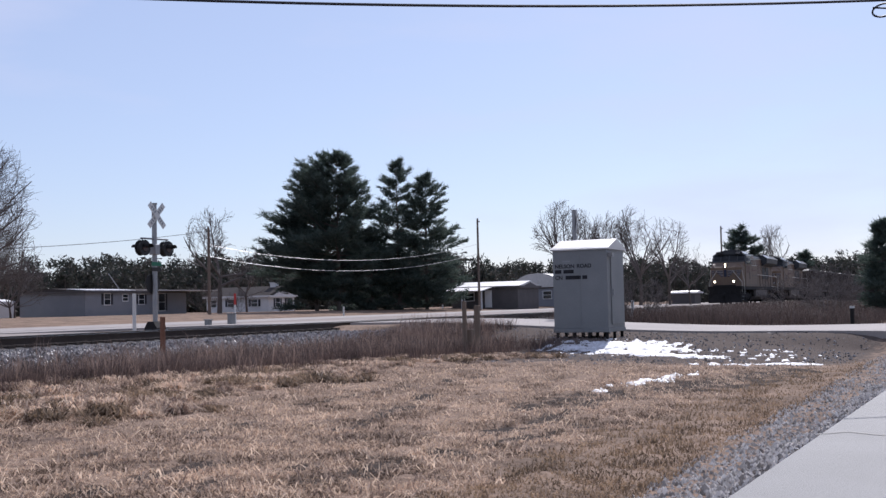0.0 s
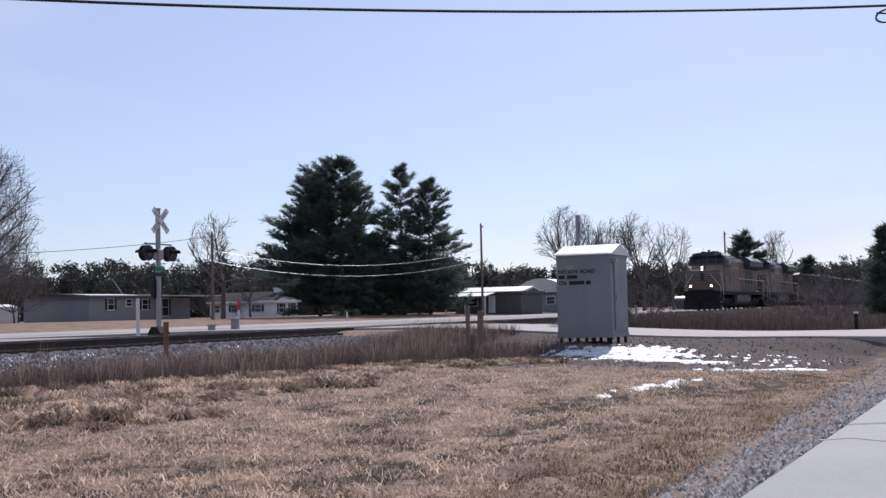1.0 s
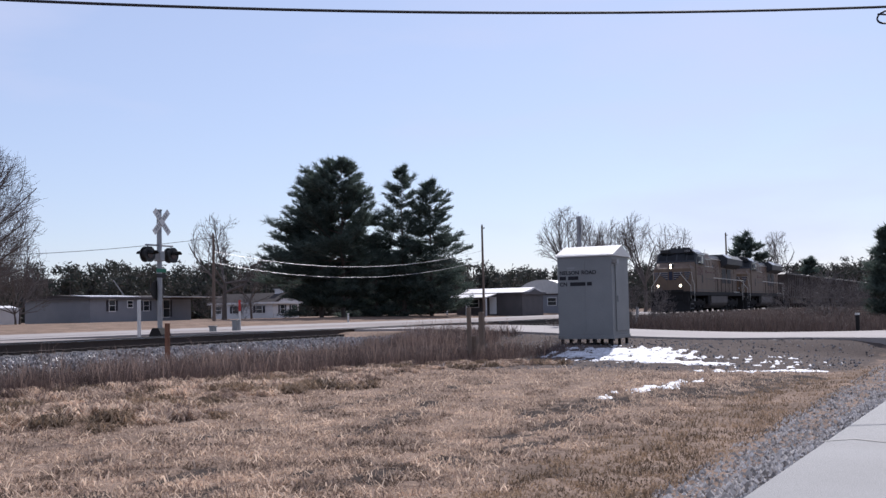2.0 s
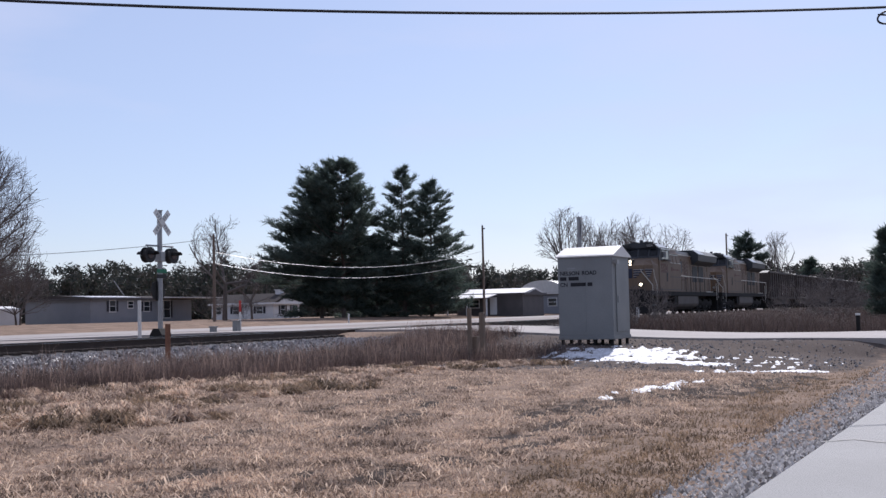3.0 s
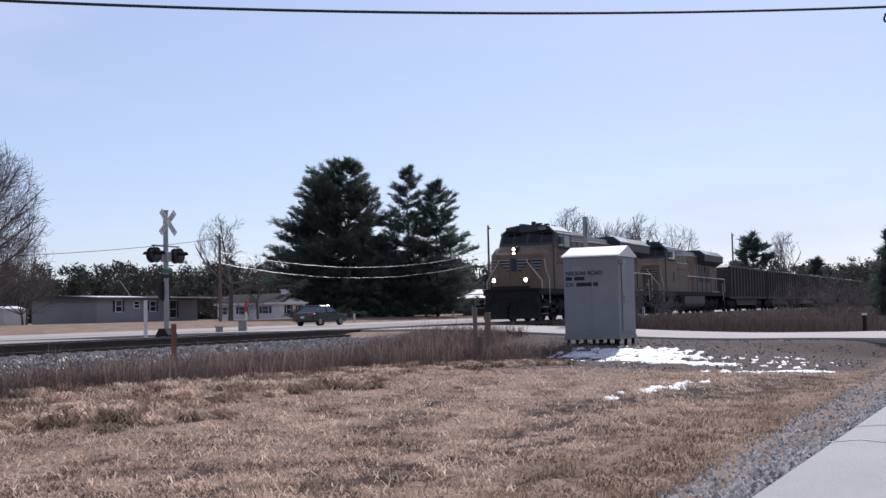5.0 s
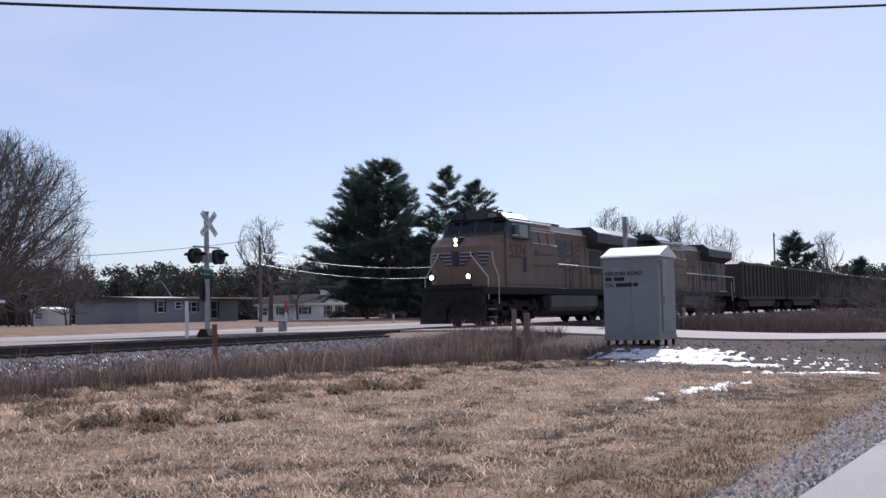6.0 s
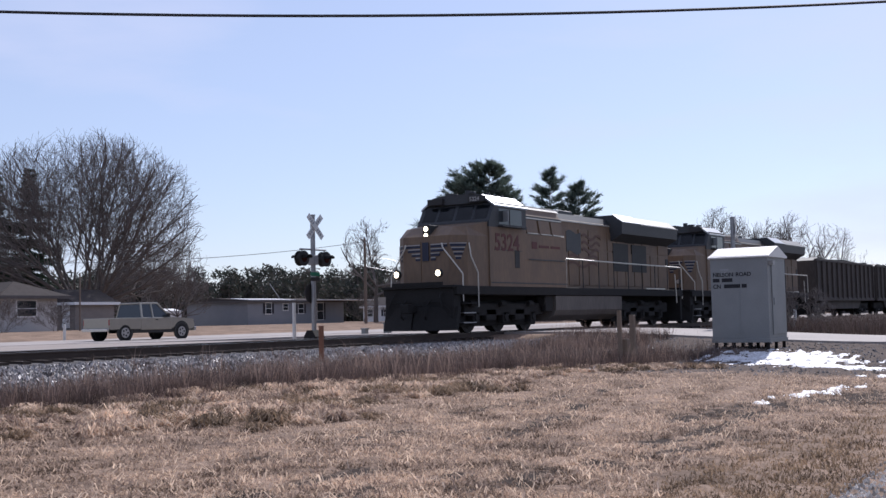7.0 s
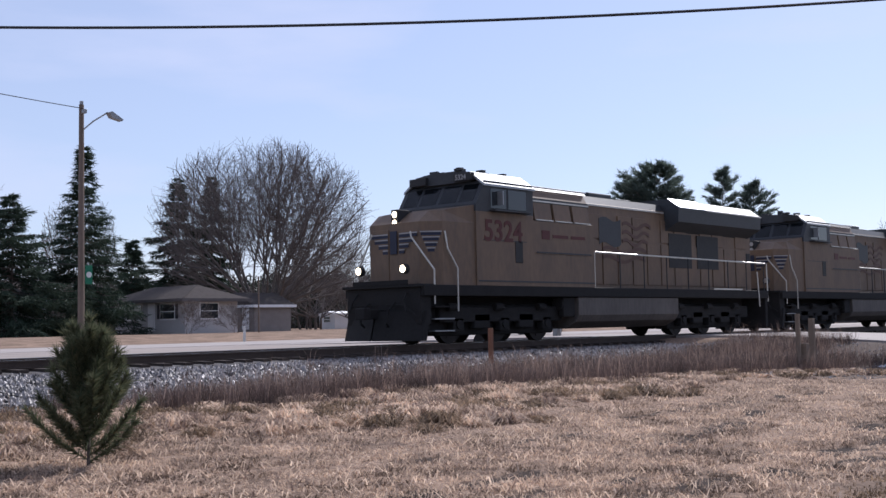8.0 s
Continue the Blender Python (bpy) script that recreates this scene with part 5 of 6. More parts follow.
# ---- houses ----
def house(name, label, x0, y0, x1, y1, z, eave, ridge, along, wall, roof, windows=(), doors=(), over=0.35, category="house", eaves=None, hip=0.0):
    """along: the axis of the ridge. windows and doors: (face, from, to, sill, head, shutters)."""
    H = thing(name, label, category)
    part("wall", cube(x0, y0, z - 0.3, x1, y1, z + eave), wall, H)
    if along == "x":
        my = (y0 + y1) / 2
        prof = [(y0 - over, z + eave - 0.05), (my, z + ridge), (y1 + over, z + eave - 0.05), (y1 + over, z + eave - 0.2), (y0 - over, z + eave - 0.2)]
        bm = prism(prof, x0 - over, x1 + over, "x")
        for v in bm.verts:
            if hip and abs(v.co.y - my) < 0.01:
                v.co.x += hip if v.co.x < (x0 + x1) / 2 else -hip
        part("roof", bm, roof, H)
    else:
        mx = (x0 + x1) / 2
        prof = [(x0 - over, z + eave - 0.05), (mx, z + ridge), (x1 + over, z + eave - 0.05), (x1 + over, z + eave - 0.2), (x0 - over, z + eave - 0.2)]
        bm = prism(prof, y0 - over, y1 + over, "y")
        for v in bm.verts:
            if hip and abs(v.co.x - mx) < 0.01:
                v.co.y += hip if v.co.y < (y0 + y1) / 2 else -hip
        part("roof", bm, roof, H)
        if not hip:
            part("gable", prism([(x0, z + eave - 0.3), (x1, z + eave - 0.3), (mx, z + ridge - 0.2)], y0 - over - 0.02, y0 - over + 0.06), wall, H)
    part("eave_board", box(cube(x0 - over - 0.03, y0 - over - 0.04, z + eave - 0.25, x1 + over, y0 - over, z + eave - 0.02), x0 - over - 0.04, y0 - over, z + eave - 0.25, x0 - over, y1 + over, z + eave - 0.02), eaves or TRIM, H)

    def panel(face, a, b, lo, hi, d, material, nm, parent):
        bm = cube(a, y0 - d, z + lo, b, y0 - 0.002, z + hi) if face == "y" else cube(x0 - d, a, z + lo, x0 - 0.002, b, z + hi)
        return part(nm, bm, material, parent)

    for face, a, b, lo, hi, sh in windows:
        w = panel(face, a - 0.1, b + 0.1, lo - 0.1, hi + 0.1, 0.05, TRIM, "window", H)
        mid = (lo + hi) / 2
        panel(face, a, b, lo, mid - 0.03, 0.07, GLASS, "pane", w)
        panel(face, a, b, mid + 0.03, hi, 0.07, GLASS, "pane", w)
        if sh:
            panel(face, a - 0.45, a - 0.12, lo, hi, 0.06, SHUTTER, "shutter", w)
            panel(face, b + 0.12, b + 0.45, lo, hi, 0.06, SHUTTER, "shutter", w)
    for face, a, b, lo, hi in doors:
        panel(face, a, b, lo, hi, 0.06, TRIM, "door", H)
    return H


def houses():
    h = house("mobile_home", "long grey single-storey mobile home behind the highway", 95.6, 89.8, 113.0, 99.5, 1.15, 2.85, 3.2, "x", SIDING, SHINGLE,
              [("y", 98.6, 99.5, 1.3, 2.5, True), ("y", 101.6, 102.4, 1.7, 2.4, False), ("y", 104.3, 105.2, 1.3, 2.4, True), ("y", 107.8, 108.9, 0.5, 2.5, True)], [], 0.3, eaves=DARKSIDING)
    part("snow_on_roof", prism([(89.5, 3.99), (92.4, 4.2), (92.4, 4.27), (89.5, 4.07)], 95.5, 103.5, "x"), SNOW, h, "patch of snow on the roof")
    part("awning", cube(106.5, 87.2, 3.95, 116.5, 90.2, 4.05), ROOFMETAL, h)
    part("roof_mast", rods([[(103.0, 91.5, 4.2), (101.2, 91.5, 6.0)]], 0.06), ALU, h)
    w = house("white_house", "white single-storey house with dark shutters and gabled end", 122.0, 83.8, 128.0, 93.6, 1.0, 2.3, 3.5, "y", WHITESIDING, SHINGLE,
              [("x", 85.5, 86.4, 0.9, 1.8, True), ("x", 89.2, 90.1, 0.9, 1.8, True), ("x", 92.0, 92.8, 0.9, 1.8, False), ("y", 123.6, 124.5, 0.8, 1.9, True), ("y", 126.2, 127.0, 0.8, 1.9, True)])
    part("cupola", box(cube(124.6, 84.5, 4.2, 125.4, 85.3, 4.9), 124.5, 84.4, 4.9, 125.5, 85.4, 4.98), TRIM, w)
    house("low_house", "low pale house with a hipped dark roof", 50.6, 71.5, 55.5, 81.0, 1.45, 2.4, 3.5, "y", PALESIDING, SHINGLE,
          [("x", 72.8, 74.6, 0.9, 2.0, True), ("x", 77.2, 79.2, 0.9, 2.0, False), ("y", 52.0, 53.6, 0.9, 2.0, False)], [("x", 75.4, 76.3, 0.0, 2.1)], 0.8, eaves=DARKSIDING, hip=2.6)
    house("garage", "small grey garage with a white window", 61.0, 76.3, 65.0, 81.2, 1.4, 2.1, 3.2, "x", TANSIDING, SHINGLE, [("x", 79.2, 80.1, 0.9, 1.7, False)], [("x", 77.0, 77.9, 0.0, 2.0)], category="garage")
    house("bungalow", "pale bungalow behind spruces", 33.5, 76.0, 42.0, 85.0, 1.2, 2.6, 4.2, "x", WHITESIDING, SHINGLE, [("x", 78.0, 79.5, 0.9, 2.0, True), ("y", 37.0, 38.5, 0.9, 2.0, False)])
    yard = house("shed", "long low shed with shade-darkened walls and a pale metal roof", 128.0, 51.8, 135.0, 60.6, 1.1, 2.6, 3.2, "y", DARKSIDING, ROOFMETAL, [("x", 57.6, 58.8, 0.9, 1.8, False)], [("x", 55.2, 56.1, 0.0, 2.1)], 0.3, "shed", DARKSIDING)
    part("porch_roof", prism([(124.6, 3.05), (128.1, 3.55), (128.1, 3.65), (124.5, 3.15)], 55.0, 60.6), ROOFMETAL, yard, "pale sloping porch roof")
    for y in (55.2, 57.8, 60.4):
        part("porch_post", cube(124.8, y - 0.07, 0.9, 124.95, y + 0.07, 3.1), TRIM, yard)
    barn = house("barn", "grey barn with a bright white arched roof", 151.0, 54.6, 165.0, 61.4, 1.2, 2.6, 2.7, "x", SIDING, ROOFMETAL, [("x", 56.0, 57.2, 0.9, 1.9, False)], [("x", 59.3, 60.4, 0.0, 2.2)], 0.1, "barn", DARKSIDING)
    arch = [(58.0 - 3.6 * math.cos(math.pi * k / 12), 3.7 + 2.0 * math.sin(math.pi * k / 12)) for k in range(13)]
    part("arched_roof", prism(arch, 150.6, 165.3, "x"), SIGNWHITE, barn, "bright white arched sheet roof")
    house("white_shed", "low white shed far behind the crossing", 178.0, 42.2, 182.0, 45.8, 1.0, 1.7, 1.9, "y", DARKSIDING, ROOFMETAL, category="shed")
    house("travel_trailer", "white parked travel trailer behind the mobile home", 88.5, 96.2, 91.6, 98.8, 1.1, 1.9, 2.15, "x", WHITESIDING, TRIM, [("x", 97.0, 98.0, 0.9, 1.5, False)], over=0.05, category="trailer")
    for x, y in ((131.0, 54.0), (133.5, 54.2), (146.0, 53.0), (150.5, 53.6)):
        post("fence_post", "short dark post at the yard's edge", "post", x, y, 0.95, 0.9, 0.07, POLEWOOD)


houses()


# ---- trees ----
def tube(verts, faces, a, b, ra, rb, n):
    d = (b - a).normalized()
    u = d.orthogonal().normalized()
    w = d.cross(u)
    k = len(verts)
    for p, r in ((a, ra), (b, rb)):
        for i in range(n):
            t = 6.2832 * i / n
            verts.append(p + u * (r * math.cos(t)) + w * (r * math.sin(t)))
    for i in range(n):
        j = (i + 1) % n
        faces.append((k + i, k + j, k + n + j, k + n + i))


def bare_tree(name, label, x, y, z, h, seed, half, stems=1, fork=0.25, limbs=12, thick=0.02, category="tree", low=12, high=72, twig=0.013, bow=0.5, fine=6, dense=0):
    """A leafless tree: limbs sweep from the fork out to a rounded outline, with branches, branchlets and twigs along them.
    half: the crown's half width; low and high: how far from upright the limbs lean, in degrees."""
    r = random.Random(seed)
    tv, tf, bv, bf = [], [], [], []

    def inside(p):
        c = h * (0.5 + 0.42 * fork)
        up = (p.z - c) / (h - c) if p.z > c else (c - p.z) / (c * 1.05)
        return (p.x * p.x + p.y * p.y) / (half * half) + up * up

    def branch(p, d, length, rad, lev):
        steps = (0, 7, 5, 3, 2)[lev]
        end = max(twig, rad * 0.3)
        for i in range(steps):
            d = (d + Vector((r.gauss(0, 1), r.gauss(0, 1), r.gauss(0.25, 0.8))) * (0.07 + 0.03 * lev)).normalized()
            if lev == 1:
                d = (d + Vector((d.x, d.y, 0.05)) * bow * 0.11 + Vector((0, 0, 0.03))).normalized()
            q = p + d * (length / steps)
            if inside(q) > r.uniform(0.8, 1.15):
                return
            r1 = rad + (end - rad) * (i + 1) / steps
            r0 = rad + (end - rad) * i / steps
            tube(bv, bf, p, q, r0, r1, (0, 6, 4, 3, 3)[lev])
            p = q
            if lev < 4 and (lev > 1 or i > 0):
                for _ in range((0, 1 + dense, 1, fine // 3)[lev] + (r.random() < (0, 0.75, 0.6, 0.3)[lev])):
                    side = d.cross(Vector((r.gauss(0, 1), r.gauss(0, 1), r.gauss(0, 1)))).normalized()
                    branch(p, (d * r.uniform(0.75, 1.1) + side * r.uniform(0.45, 0.85)).normalized(), length * (0, 0.42, 0.5, 0.55)[lev] * r.uniform(0.6, 1.15), max(r1 * 0.55, twig), lev + 1)

    T = thing(name, label, category, pose(x, y, z))
    for k in range(stems):
        a = 6.28 * k / stems + r.uniform(-0.3, 0.3)
        foot = Vector((math.cos(a), math.sin(a), 0)) * (0.045 * h * (stems > 1)) + Vector((0, 0, -0.3))
        top = foot * 1.25 + Vector((r.uniform(-0.2, 0.2), r.uniform(-0.2, 0.2), 0.3 + h * fork))
        rad = h * thick / math.sqrt(stems)
        mid = foot.lerp(top, 0.5) + Vector((r.gauss(0, 0.1), r.gauss(0, 0.1), 0)) * h * 0.04
        tube(tv, tf, foot, mid, rad * 1.25, rad, 9)
        tube(tv, tf, mid, top, rad, rad * 0.8, 9)
        per = max(2, round(limbs / stems))
        for i in range(per):
            t = a + (r.uniform(-1.0, 1.0) if stems > 1 else 6.28 * i / per + r.uniform(-0.4, 0.4))
            lean = radians(low + (high - low) * ((i + r.random()) / per) ** 0.8)
            d = Vector((math.cos(t) * math.sin(lean), math.sin(t) * math.sin(lean), math.cos(lean)))
            start = top if stems > 1 or i % 2 else top.lerp(mid, 0.5 * r.random())
            branch(start, d, max(h * (1 - fork), half) * r.uniform(0.9, 1.15), rad * r.uniform(0.42, 0.62), 1)
    raw("trunk", np.array([v[:] for v in tv]), tf, BARK, T, True)
    raw("crown", np.array([v[:] for v in bv]), bf, TWIG, T)
    return T


def clumps(points, per, radius, size, seed):
    """Loose pointed leaf pieces round every point."""
    r = np.random.default_rng(seed)
    p = np.repeat(np.asarray(points, float), per, axis=0)
    n = len(p)
    c = p + r.normal(0, 1, (n, 3)) * radius * np.array([0.55, 0.55, 0.38])
    d = r.normal(0, 1, (n, 3))
    d /= np.linalg.norm(d, axis=1)[:, None]
    e = np.cross(d, r.normal(0, 1, (n, 3)))
    e /= np.linalg.norm(e, axis=1)[:, None]
    s = size * r.uniform(0.6, 1.4, (n, 1))
    v = np.stack([c - d * s - e * s * 0.28, c - d * s * 0.6 + e * s * 0.32, c + d * s], 1).reshape(-1, 3)
    return v, np.arange(3 * n).reshape(-1, 3)


def conifer(name, label, x, y, z, h, outline, seed, shape="pine", material=NEEDLE, tufts=11, size=0.42, bare=0.08, whorls=26, lopsided=(0, 0)):
    """outline: the reach of the branches at even steps from the lowest to the top. Every branch carries side shoots, every shoot a spray of needles."""
    r, q = random.Random(seed), np.random.default_rng(seed)
    T = thing(name, label, "tree", pose(x, y, z))
    tv, tf, base, way = [], [], [], []
    top = Vector((r.uniform(-0.2, 0.2), r.uniform(-0.2, 0.2), h * 0.98))
    base_r = h * 0.014 + 0.03
    last = Vector((0, 0, -0.3))
    for i in range(1, 9):
        p = Vector((0, 0, -0.3)).lerp(top, i / 8) + Vector((r.gauss(0, 0.05), r.gauss(0, 0.05), 0))
        tube(tv, tf, last, p, base_r * (1 - (i - 1) / 8.5), base_r * (1 - i / 8.5), 8)
        last = p
    spruce = shape == "spruce"
    for w in range(whorls):
        f = (w + r.uniform(-0.3, 0.3)) / (whorls - 1)
        f = min(1.0, max(0.0, f))
        zc = h * (bare + (0.97 - bare) * f)
        reach = float(np.interp(f, np.linspace(0, 1, len(outline)), outline)) * r.uniform(0.72, 1.18)
        n = r.choice((6, 7, 8)) if spruce else r.choice((5, 6, 7))
        turn = r.uniform(0, 6.28)
        for i in range(n):
            a = turn + 6.28 * i / n + r.uniform(-0.35, 0.35)
            ln = max(0.25, reach * r.uniform(0.5, 1.15) * (1 + lopsided[0] * math.cos(a) + lopsided[1] * math.sin(a)))
            rise = (-0.25 + 0.35 * f if spruce else 0.0 + 0.55 * f * f) + r.gauss(0, 0.16)
            o = Vector((0, 0, max(0.2, zc + r.uniform(-0.9, 0.9) * h / whorls)))
            pts = []
            for j in range(6):
                t = j / 5
                lift = rise * t + (0.14 * t * t if not spruce else 0.10 * t ** 3 - 0.12 * t)
                pts.append(o + Vector((math.cos(a) * t, math.sin(a) * t, lift)) * ln)
            for j in range(5):
                tube(tv, tf, pts[j], pts[j + 1], (0.022 + 0.01 * ln) * (1 - j / 5.5), (0.022 + 0.01 * ln) * (1 - (j + 1) / 5.5), 3)
            m = max(3, int(ln / (0.3 if spruce else 0.42)))
            for j in range(m):
                t = (0.18 if spruce else 0.34) + (0.82 if spruce else 0.66) * (j + r.random()) / m
                k = min(4, int(t * 5))
                c = pts[k].lerp(pts[k + 1], t * 5 - k)
                d = (pts[k + 1] - pts[k]).normalized()
                for sgn in (-1, 1):
                    out = Vector((-math.sin(a), math.cos(a), 0)) * sgn
                    shoot = (d * 0.8 + out * r.uniform(0.3, 0.9) + Vector((0, 0, -0.35 if spruce else r.uniform(-0.1, 0.75)))).normalized()
                    sl = ln * 0.28 * (1.15 - 0.7 * t) * r.uniform(0.5, 1.2) + 0.25
                    for u in range(2 if sl < 0.8 else 3):
                        e = c + shoot * sl * (u + 0.7) / 2.4
                        for _ in range(tufts):
                            base.append(e + Vector((r.gauss(0, 1), r.gauss(0, 1), r.gauss(0, 0.5))) * 0.11)
                            way.append((shoot * 0.8 + Vector((r.gauss(0, 1), r.gauss(0, 1), r.gauss(0.25 if not spruce else -0.2, 0.7))) * 0.55) * size * r.uniform(0.6, 1.2))
    raw("trunk", tv, tf, BARK, T)
    base, way = np.array(base), np.array(way)
    side = np.cross(way, q.normal(0, 1, way.shape))
    side = side / np.linalg.norm(side, axis=1)[:, None] * size * 0.105
    v = np.stack([base - side, base + side, base + way], 1).reshape(-1, 3)
    raw("crown", v, np.arange(len(v)).reshape(-1, 3), material, T)
    return T


def sapling(label, x, y, z, h, seed):
    """A young pine: up-curved limbs, each a bottle brush of long needles."""
    r, q = random.Random(seed), np.random.default_rng(seed)
    T = thing("pine_sapling", label, "tree", pose(x, y, z))
    tv, tf, base, way = [], [], [], []
    tube(tv, tf, Vector((0, 0, -0.05)), Vector((0.02, 0, h * 0.8)), 0.02, 0.008, 6)
    limbs = []
    for i in range(52):
        f = (i / 52) ** 0.9
        a = i * 2.4 + r.uniform(-0.4, 0.4)
        o = Vector((0, 0, h * (0.06 + 0.72 * f)))
        ln = h * (0.30 * (1 - f) + 0.20) * r.uniform(0.75, 1.15)
        d = Vector((math.cos(a), math.sin(a), 0.30 + 0.95 * f))
        limbs.append((o, d.normalized(), ln))
    limbs.append((Vector((0, 0, h * 0.75)), Vector((0.05, 0, 1)), h * 0.25))
    for o, d, ln in limbs:
        p = o
        for s in range(5):
            d = (d + Vector((0, 0, 0.13))).normalized()
            e = p + d * (ln / 5)
            tube(tv, tf, p, e, 0.007, 0.005, 3)
            for k in range(84):
                if s or k % 2:
                    t = r.random()
                    base.append(p.lerp(e, t))
                    u = Vector((r.gauss(0, 1), r.gauss(0, 1), r.gauss(0, 1))).normalized()
                    way.append((d * 0.9 + u * 0.75).normalized() * r.uniform(0.09, 0.17))
            p = e
    base, way = np.array(base), np.array(way)
    side = np.cross(way, q.normal(0, 1, way.shape))
    side = side / np.linalg.norm(side, axis=1)[:, None] * 0.006
    v = np.stack([base - side, base + side, base + way], 1).reshape(-1, 3)
    raw("trunk", tv, tf, BARK, T)
    raw("crown", v, np.arange(len(v)).reshape(-1, 3), SAPLING, T)


def woods():
    """The far belt of mixed trees that closes the view."""
    r = random.Random(17)
    spots, tv, tf = [], [], []
    for i in range(1150):
        a = radians(r.uniform(-8, 78))
        d = r.uniform(205, 300) if i % 3 else r.uniform(185, 230)
        if a < radians(22):
            d += 40
        x, y = d * math.cos(a), d * math.sin(a)
        h = r.uniform(6.5, 11.5) * (d / 225) * (0.8 if a < radians(24) else 1.0)
        tube(tv, tf, Vector((x, y, 0.5)), Vector((x, y, h * 0.9)), 0.2, 0.06, 4)
        kind = r.random()
        for j in range(34):
            t = r.random()
            w = (h * 0.24 * (1 - t) ** 0.7 + 0.3) if kind < 0.45 else h * 0.26 * math.sqrt(max(0, 1 - (2 * t - 1) ** 2)) + 0.3
            b = r.uniform(0, 6.28)
            spots.append((x + w * math.cos(b) * r.random() ** 0.4, y + w * math.sin(b) * r.random() ** 0.4, 0.6 + h * t))
    v, f = clumps(spots, 11, 1.0, 0.52, 3)
    W = tagged(raw("far_woods", v, f, FAR_WOODS), "dark belt of mixed pines and leafless trees in the distance", "woods", kind="stuff")
    tagged(raw("trunk_mass", tv, tf, BARK, W), kind="stuff")


def trees():
    conifer("pine_tree", "tall broad dark green white pine beyond the highway", 106.4, 63.9, 1.0, 17.0, (3.6, 5.4, 6.0, 5.7, 4.9, 4.1, 2.9, 0.8), 3, tufts=13, lopsided=(-0.12, 0.16), whorls=30)
    conifer("pine_tree", "broad pine crown merging with the taller one", 107.5, 67.4, 1.0, 15.4, (3.4, 4.6, 5.0, 4.6, 3.8, 2.6, 0.6), 8, tufts=10, lopsided=(-0.1, 0.15))
    conifer("pine_tree", "tall open-crowned white pine with gaps in the crown", 114.8, 61.0, 0.95, 17.0, (4.2, 4.5, 4.3, 3.8, 3.2, 2.6, 1.7, 0.4), 5, tufts=8, bare=0.05, whorls=24)
    conifer("pine_tree", "pine with a ragged crown beside the taller ones", 117.5, 58.8, 0.95, 15.4, (4.0, 4.2, 3.9, 3.4, 2.7, 1.9, 0.6), 9, tufts=8, bare=0.05)
    conifer("pine_tree", "low bushy pine under the taller pines", 112.5, 63.2, 1.0, 8.6, (4.2, 4.4, 4.0, 3.2, 2.2, 0.6), 12, tufts=12, bare=0.02, whorls=16)
    conifer("spruce_tree", "tall dark spruce behind the street lamp", 45.2, 76.6, 1.2, 14.2, (4.6, 4.4, 3.7, 3.0, 2.2, 1.4, 0.7, 0.15), 21, "spruce", SPRUCE, 6, 0.34, 0.03, 30)
    conifer("spruce_tree", "dark spruce beside the bungalow", 38.6, 75.0, 1.2, 9.8, (4.4, 4.3, 3.6, 2.7, 1.7, 0.3), 22, "spruce", SPRUCE, 7, 0.34, 0.03, 24)
    conifer("spruce_tree", "tall spruce behind the spreading bare tree", 69.6, 99.5, 1.3, 16.0, (4.0, 4.2, 3.8, 3.4, 2.8, 2.0, 1.2, 0.3), 23, "spruce", SPRUCE, 6, 0.42, 0.03, 28)
    conifer("spruce_tree", "spruce behind the spreading bare tree", 73.5, 99.0, 1.3, 16.4, (3.4, 3.6, 3.3, 2.9, 2.4, 1.8, 1.1, 0.3), 24, "spruce", SPRUCE, 6, 0.42, 0.03, 28)
    conifer("spruce_tree", "small spruce behind the low house", 60.0, 93.0, 1.3, 8.6, (2.4, 2.2, 1.7, 1.1, 0.2), 25, "spruce", SPRUCE, 8, 0.36, 0.03, 20)
    conifer("pine_tree", "round-topped pine far along the track", 178.0, 34.8, 0.6, 11.2, (1.5, 2.2, 2.8, 2.7, 1.6, 0.5), 31, tufts=7, size=0.6, bare=0.4, whorls=12)
    conifer("pine_tree", "small pine far along the track", 185.0, 26.5, 0.6, 7.5, (2.0, 2.3, 1.8, 1.0, 0.3), 32, tufts=7, size=0.6, bare=0.2, whorls=12)
    conifer("pine_tree", "dark pine standing beside the railway", 75.5, 6.1, 0.3, 5.6, (1.5, 1.7, 1.4, 1.0, 0.5, 0.15), 33, tufts=14, size=0.26, bare=0.06, whorls=20)
    conifer("pine_tree", "dark evergreen beside the barn", 148.0, 50.5, 1.0, 6.5, (2.4, 2.6, 2.2, 1.5, 0.4), 35, tufts=12, size=0.5, bare=0.05, whorls=14)
    sapling("young green pine sapling growing in dead grass", 6.55, 11.0, 0.10, 1.62, 41)
    sapling("small green pine sapling in dead grass", 5.45, 11.5, 0.10, 0.85, 42)
    bare_tree("bare_tree", "huge spreading leafless tree with many limbs", 69.0, 84.8, 1.3, 18.3, 4, 10.7, 6, 0.12, 40, 0.031, low=3, high=82, twig=0.011, bow=1.3, dense=1)
    bare_tree("bare_tree", "crooked leafless tree beside the white house", 96.0, 72.0, 1.1, 11.6, 6, 3.6, 1, 0.34, 6, 0.02, low=10, high=85, bow=0.9)
    bare_tree("bare_tree", "slender leafless tree in front of the woods", 112.0, 80.0, 1.1, 8.0, 7, 2.6, 1, 0.3, 7, 0.016)
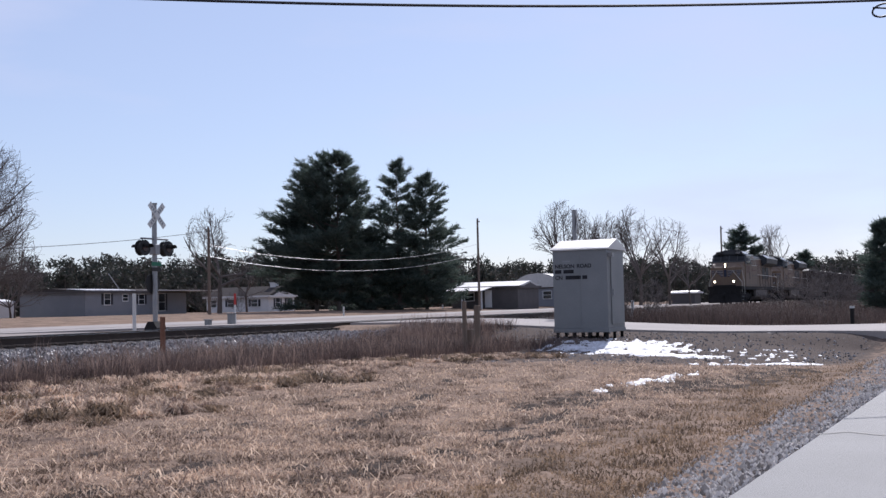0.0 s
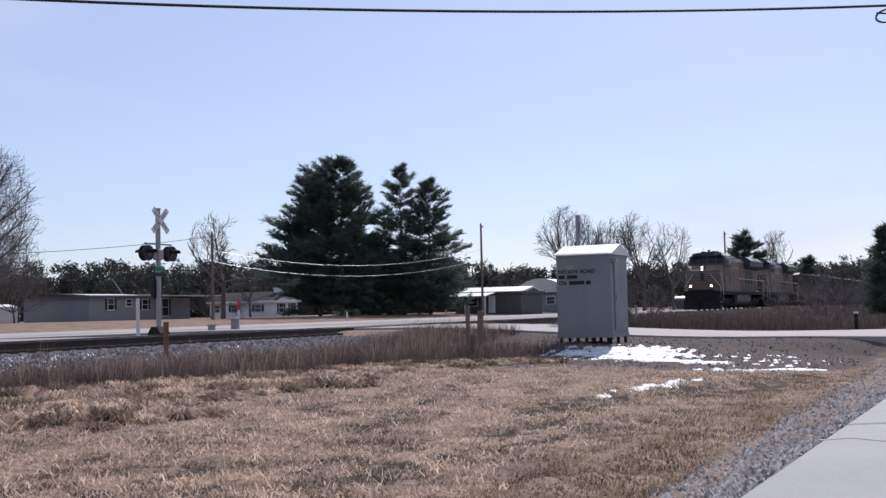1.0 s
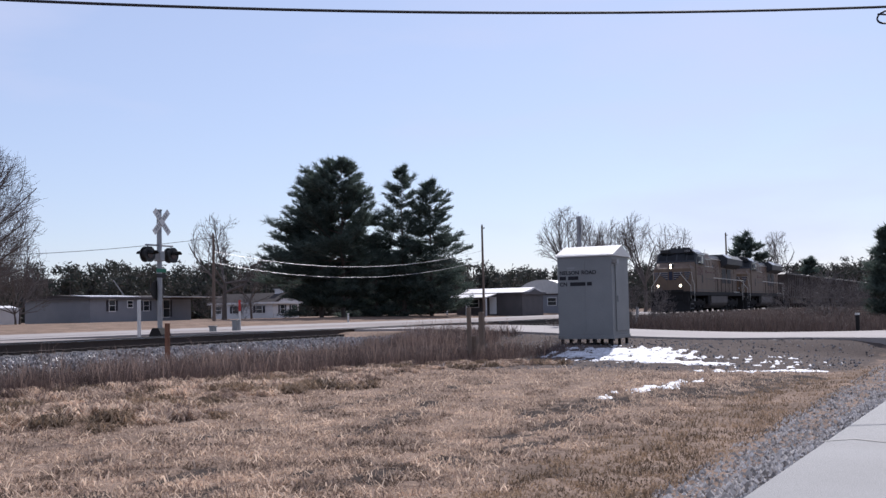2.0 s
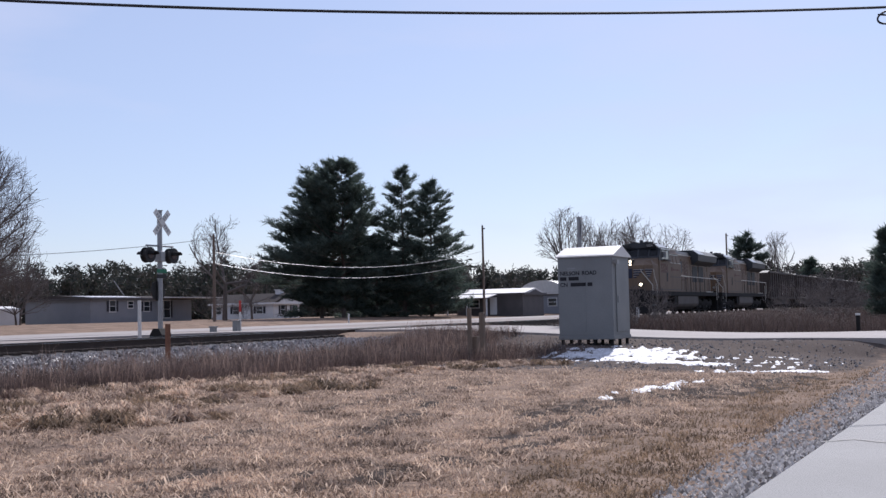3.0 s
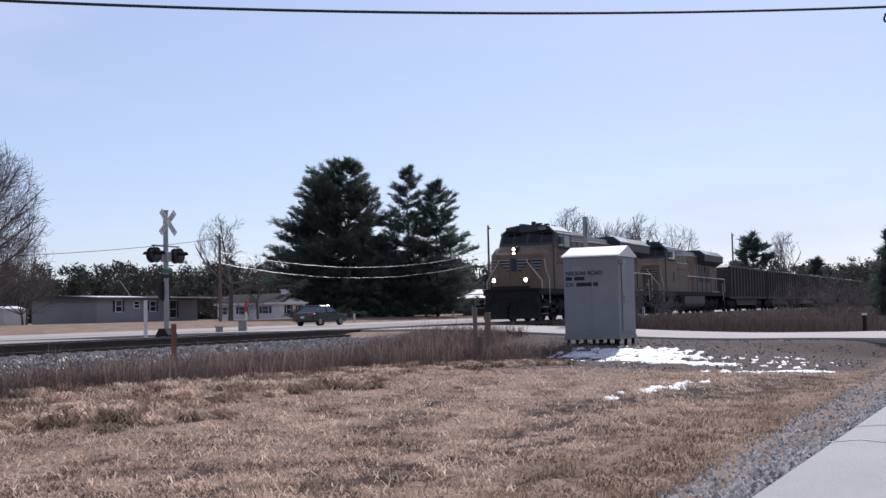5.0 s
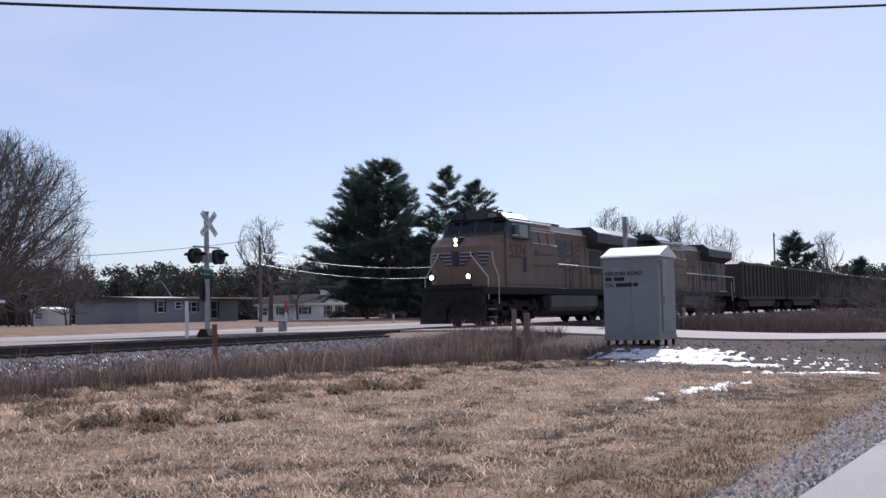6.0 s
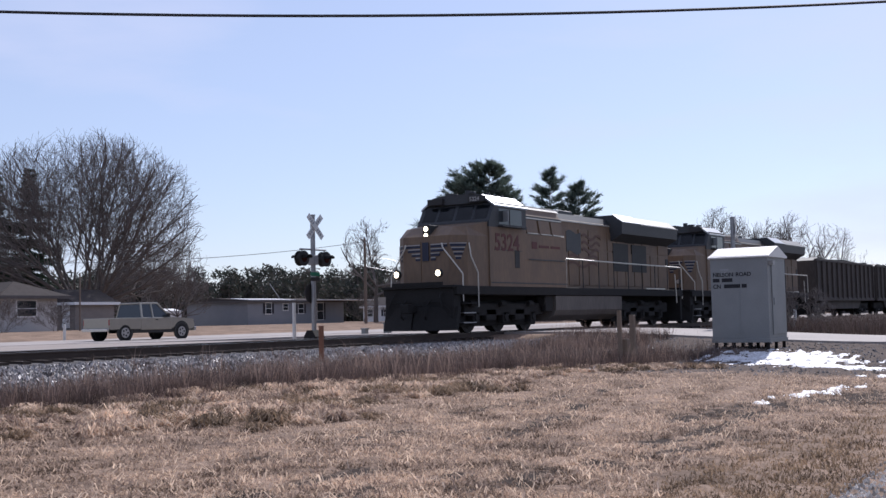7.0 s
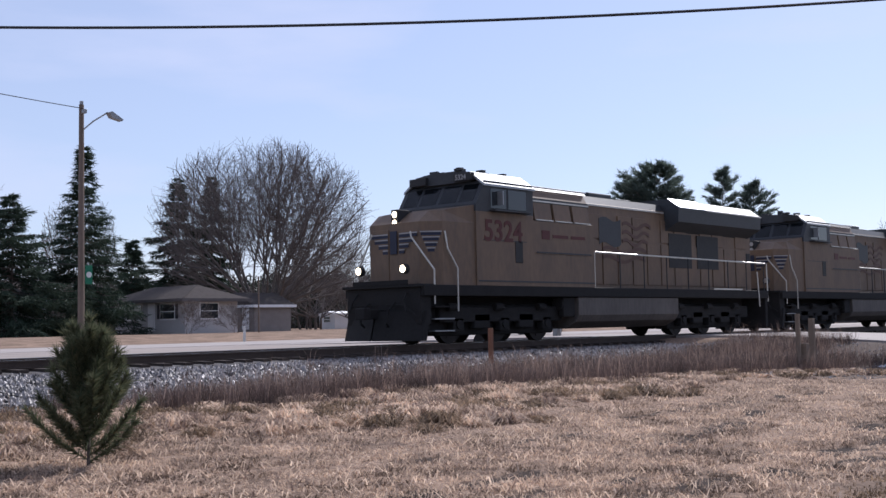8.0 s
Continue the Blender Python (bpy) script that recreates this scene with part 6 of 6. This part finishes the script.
    for i, (x, y, h, w) in enumerate(((97.0, 103.5, 10.8, 4.6), (92.0, 104.0, 10.4, 4.8), (88.0, 101.0, 9.6, 4.4), (86.5, 91.0, 7.6, 3.8), (84.0, 94.0, 8.8, 4.2))):
        bare_tree("bare_tree", "twiggy leafless tree beside the mobile home", x, y, 1.2, h, 90 + i, w, 2, 0.15, 12, 0.02, low=10, high=80, bow=0.7)
    for i, (x, y, h, w) in enumerate(((150, 53.2, 15.0, 5.0), (158, 53.4, 13.2, 3.4), (163, 51.5, 14.0, 3.2), (163, 46.6, 15.2, 4.4), (166, 43.0, 13.0, 3.4))):
        bare_tree("bare_tree", "tall leafless tree behind the crossing", x, y, 1.0, h, 50 + i, w, 1, 0.28, 9, 0.016, low=5, high=55, twig=0.018, bow=0.4, fine=4)
    bare_tree("bare_tree", "leafless tree standing far beyond the train", 180.0, 30.2, 0.6, 12.8, 61, 2.8, 1, 0.4, 8, 0.014, low=10, high=70, twig=0.016, fine=4)
    bare_tree("bare_tree", "leafless tree far beyond the train", 160.0, 38.5, 0.6, 9.5, 62, 2.6, 1, 0.3, 8, 0.014, twig=0.015, fine=4)
    bare_tree("bare_tree", "slender leafless tree between the spruces", 52.5, 92.0, 1.3, 12.5, 63, 2.2, 1, 0.25, 7, 0.012, low=5, high=40)
    bare_tree("bare_tree", "slender leafless birch between the spruces", 58.0, 96.0, 1.3, 13.5, 64, 2.0, 1, 0.25, 7, 0.012, low=5, high=40)
    bare_tree("bare_tree", "slender leafless tree behind the tall spruce", 43.5, 92.0, 1.3, 16.0, 65, 3.4, 3, 0.2, 9, 0.014, low=5, high=35)
    for i, (x, y, h, w) in enumerate(((47.6, 66.8, 2.6, 1.8), (51.0, 66.0, 2.2, 1.7), (94.0, 68.0, 2.6, 1.8), (112.0, 86.0, 4.2, 2.4), (49.5, 14.5, 2.2, 1.7), (70.0, 9.0, 3.2, 2.2), (64.0, 8.0, 2.6, 2.2), (78.0, 12.0, 3.0, 2.4))):
        bare_tree("bare_shrub", "open leafless brown shrub", x, y, float(lay(x, y)), h, 70 + i, w, 4, 0.06, 8, 0.02, "shrub", 10, 80, 0.007, fine=3)
    woods()


trees()


# ---- what moves ----
def motions():
    # the leading locomotive's lamps along the track
    times = (0.0, 1.5, 3.5, 5.5, 6.0, 6.5, 7.0, 7.5, 8.0)
    places = (105.3, 89.5, 68.35, 47.2, 41.95, 36.85, 32.0, 27.1, 22.15)
    for ob, back in TRAIN:
        walk(ob, [(t, pose(x + back, TRACK_Y, RAIL_Z)) for t, x in zip(times, places)])
    for ob, r, at in WHEELSETS:
        rows = []
        for i in range(121):
            t = i / 15
            run = 105.3 - float(np.interp(t, times, places))
            rows.append((t, pose(*at, 0, -math.degrees(run / r), 0)))
        walk(ob, rows)
    walk(SEDAN, [(t, pose(40.3 + 18.3 * (t - 3.5), 44.6, 0.8)) for t in (0.0, 4.0, 8.0)])
    walk(PICKUP, [(t, pose(36.9 + 18.0 * (t - 7.0), 44.6, 0.8)) for t in (0.0, 4.0, 8.0)])


motions()
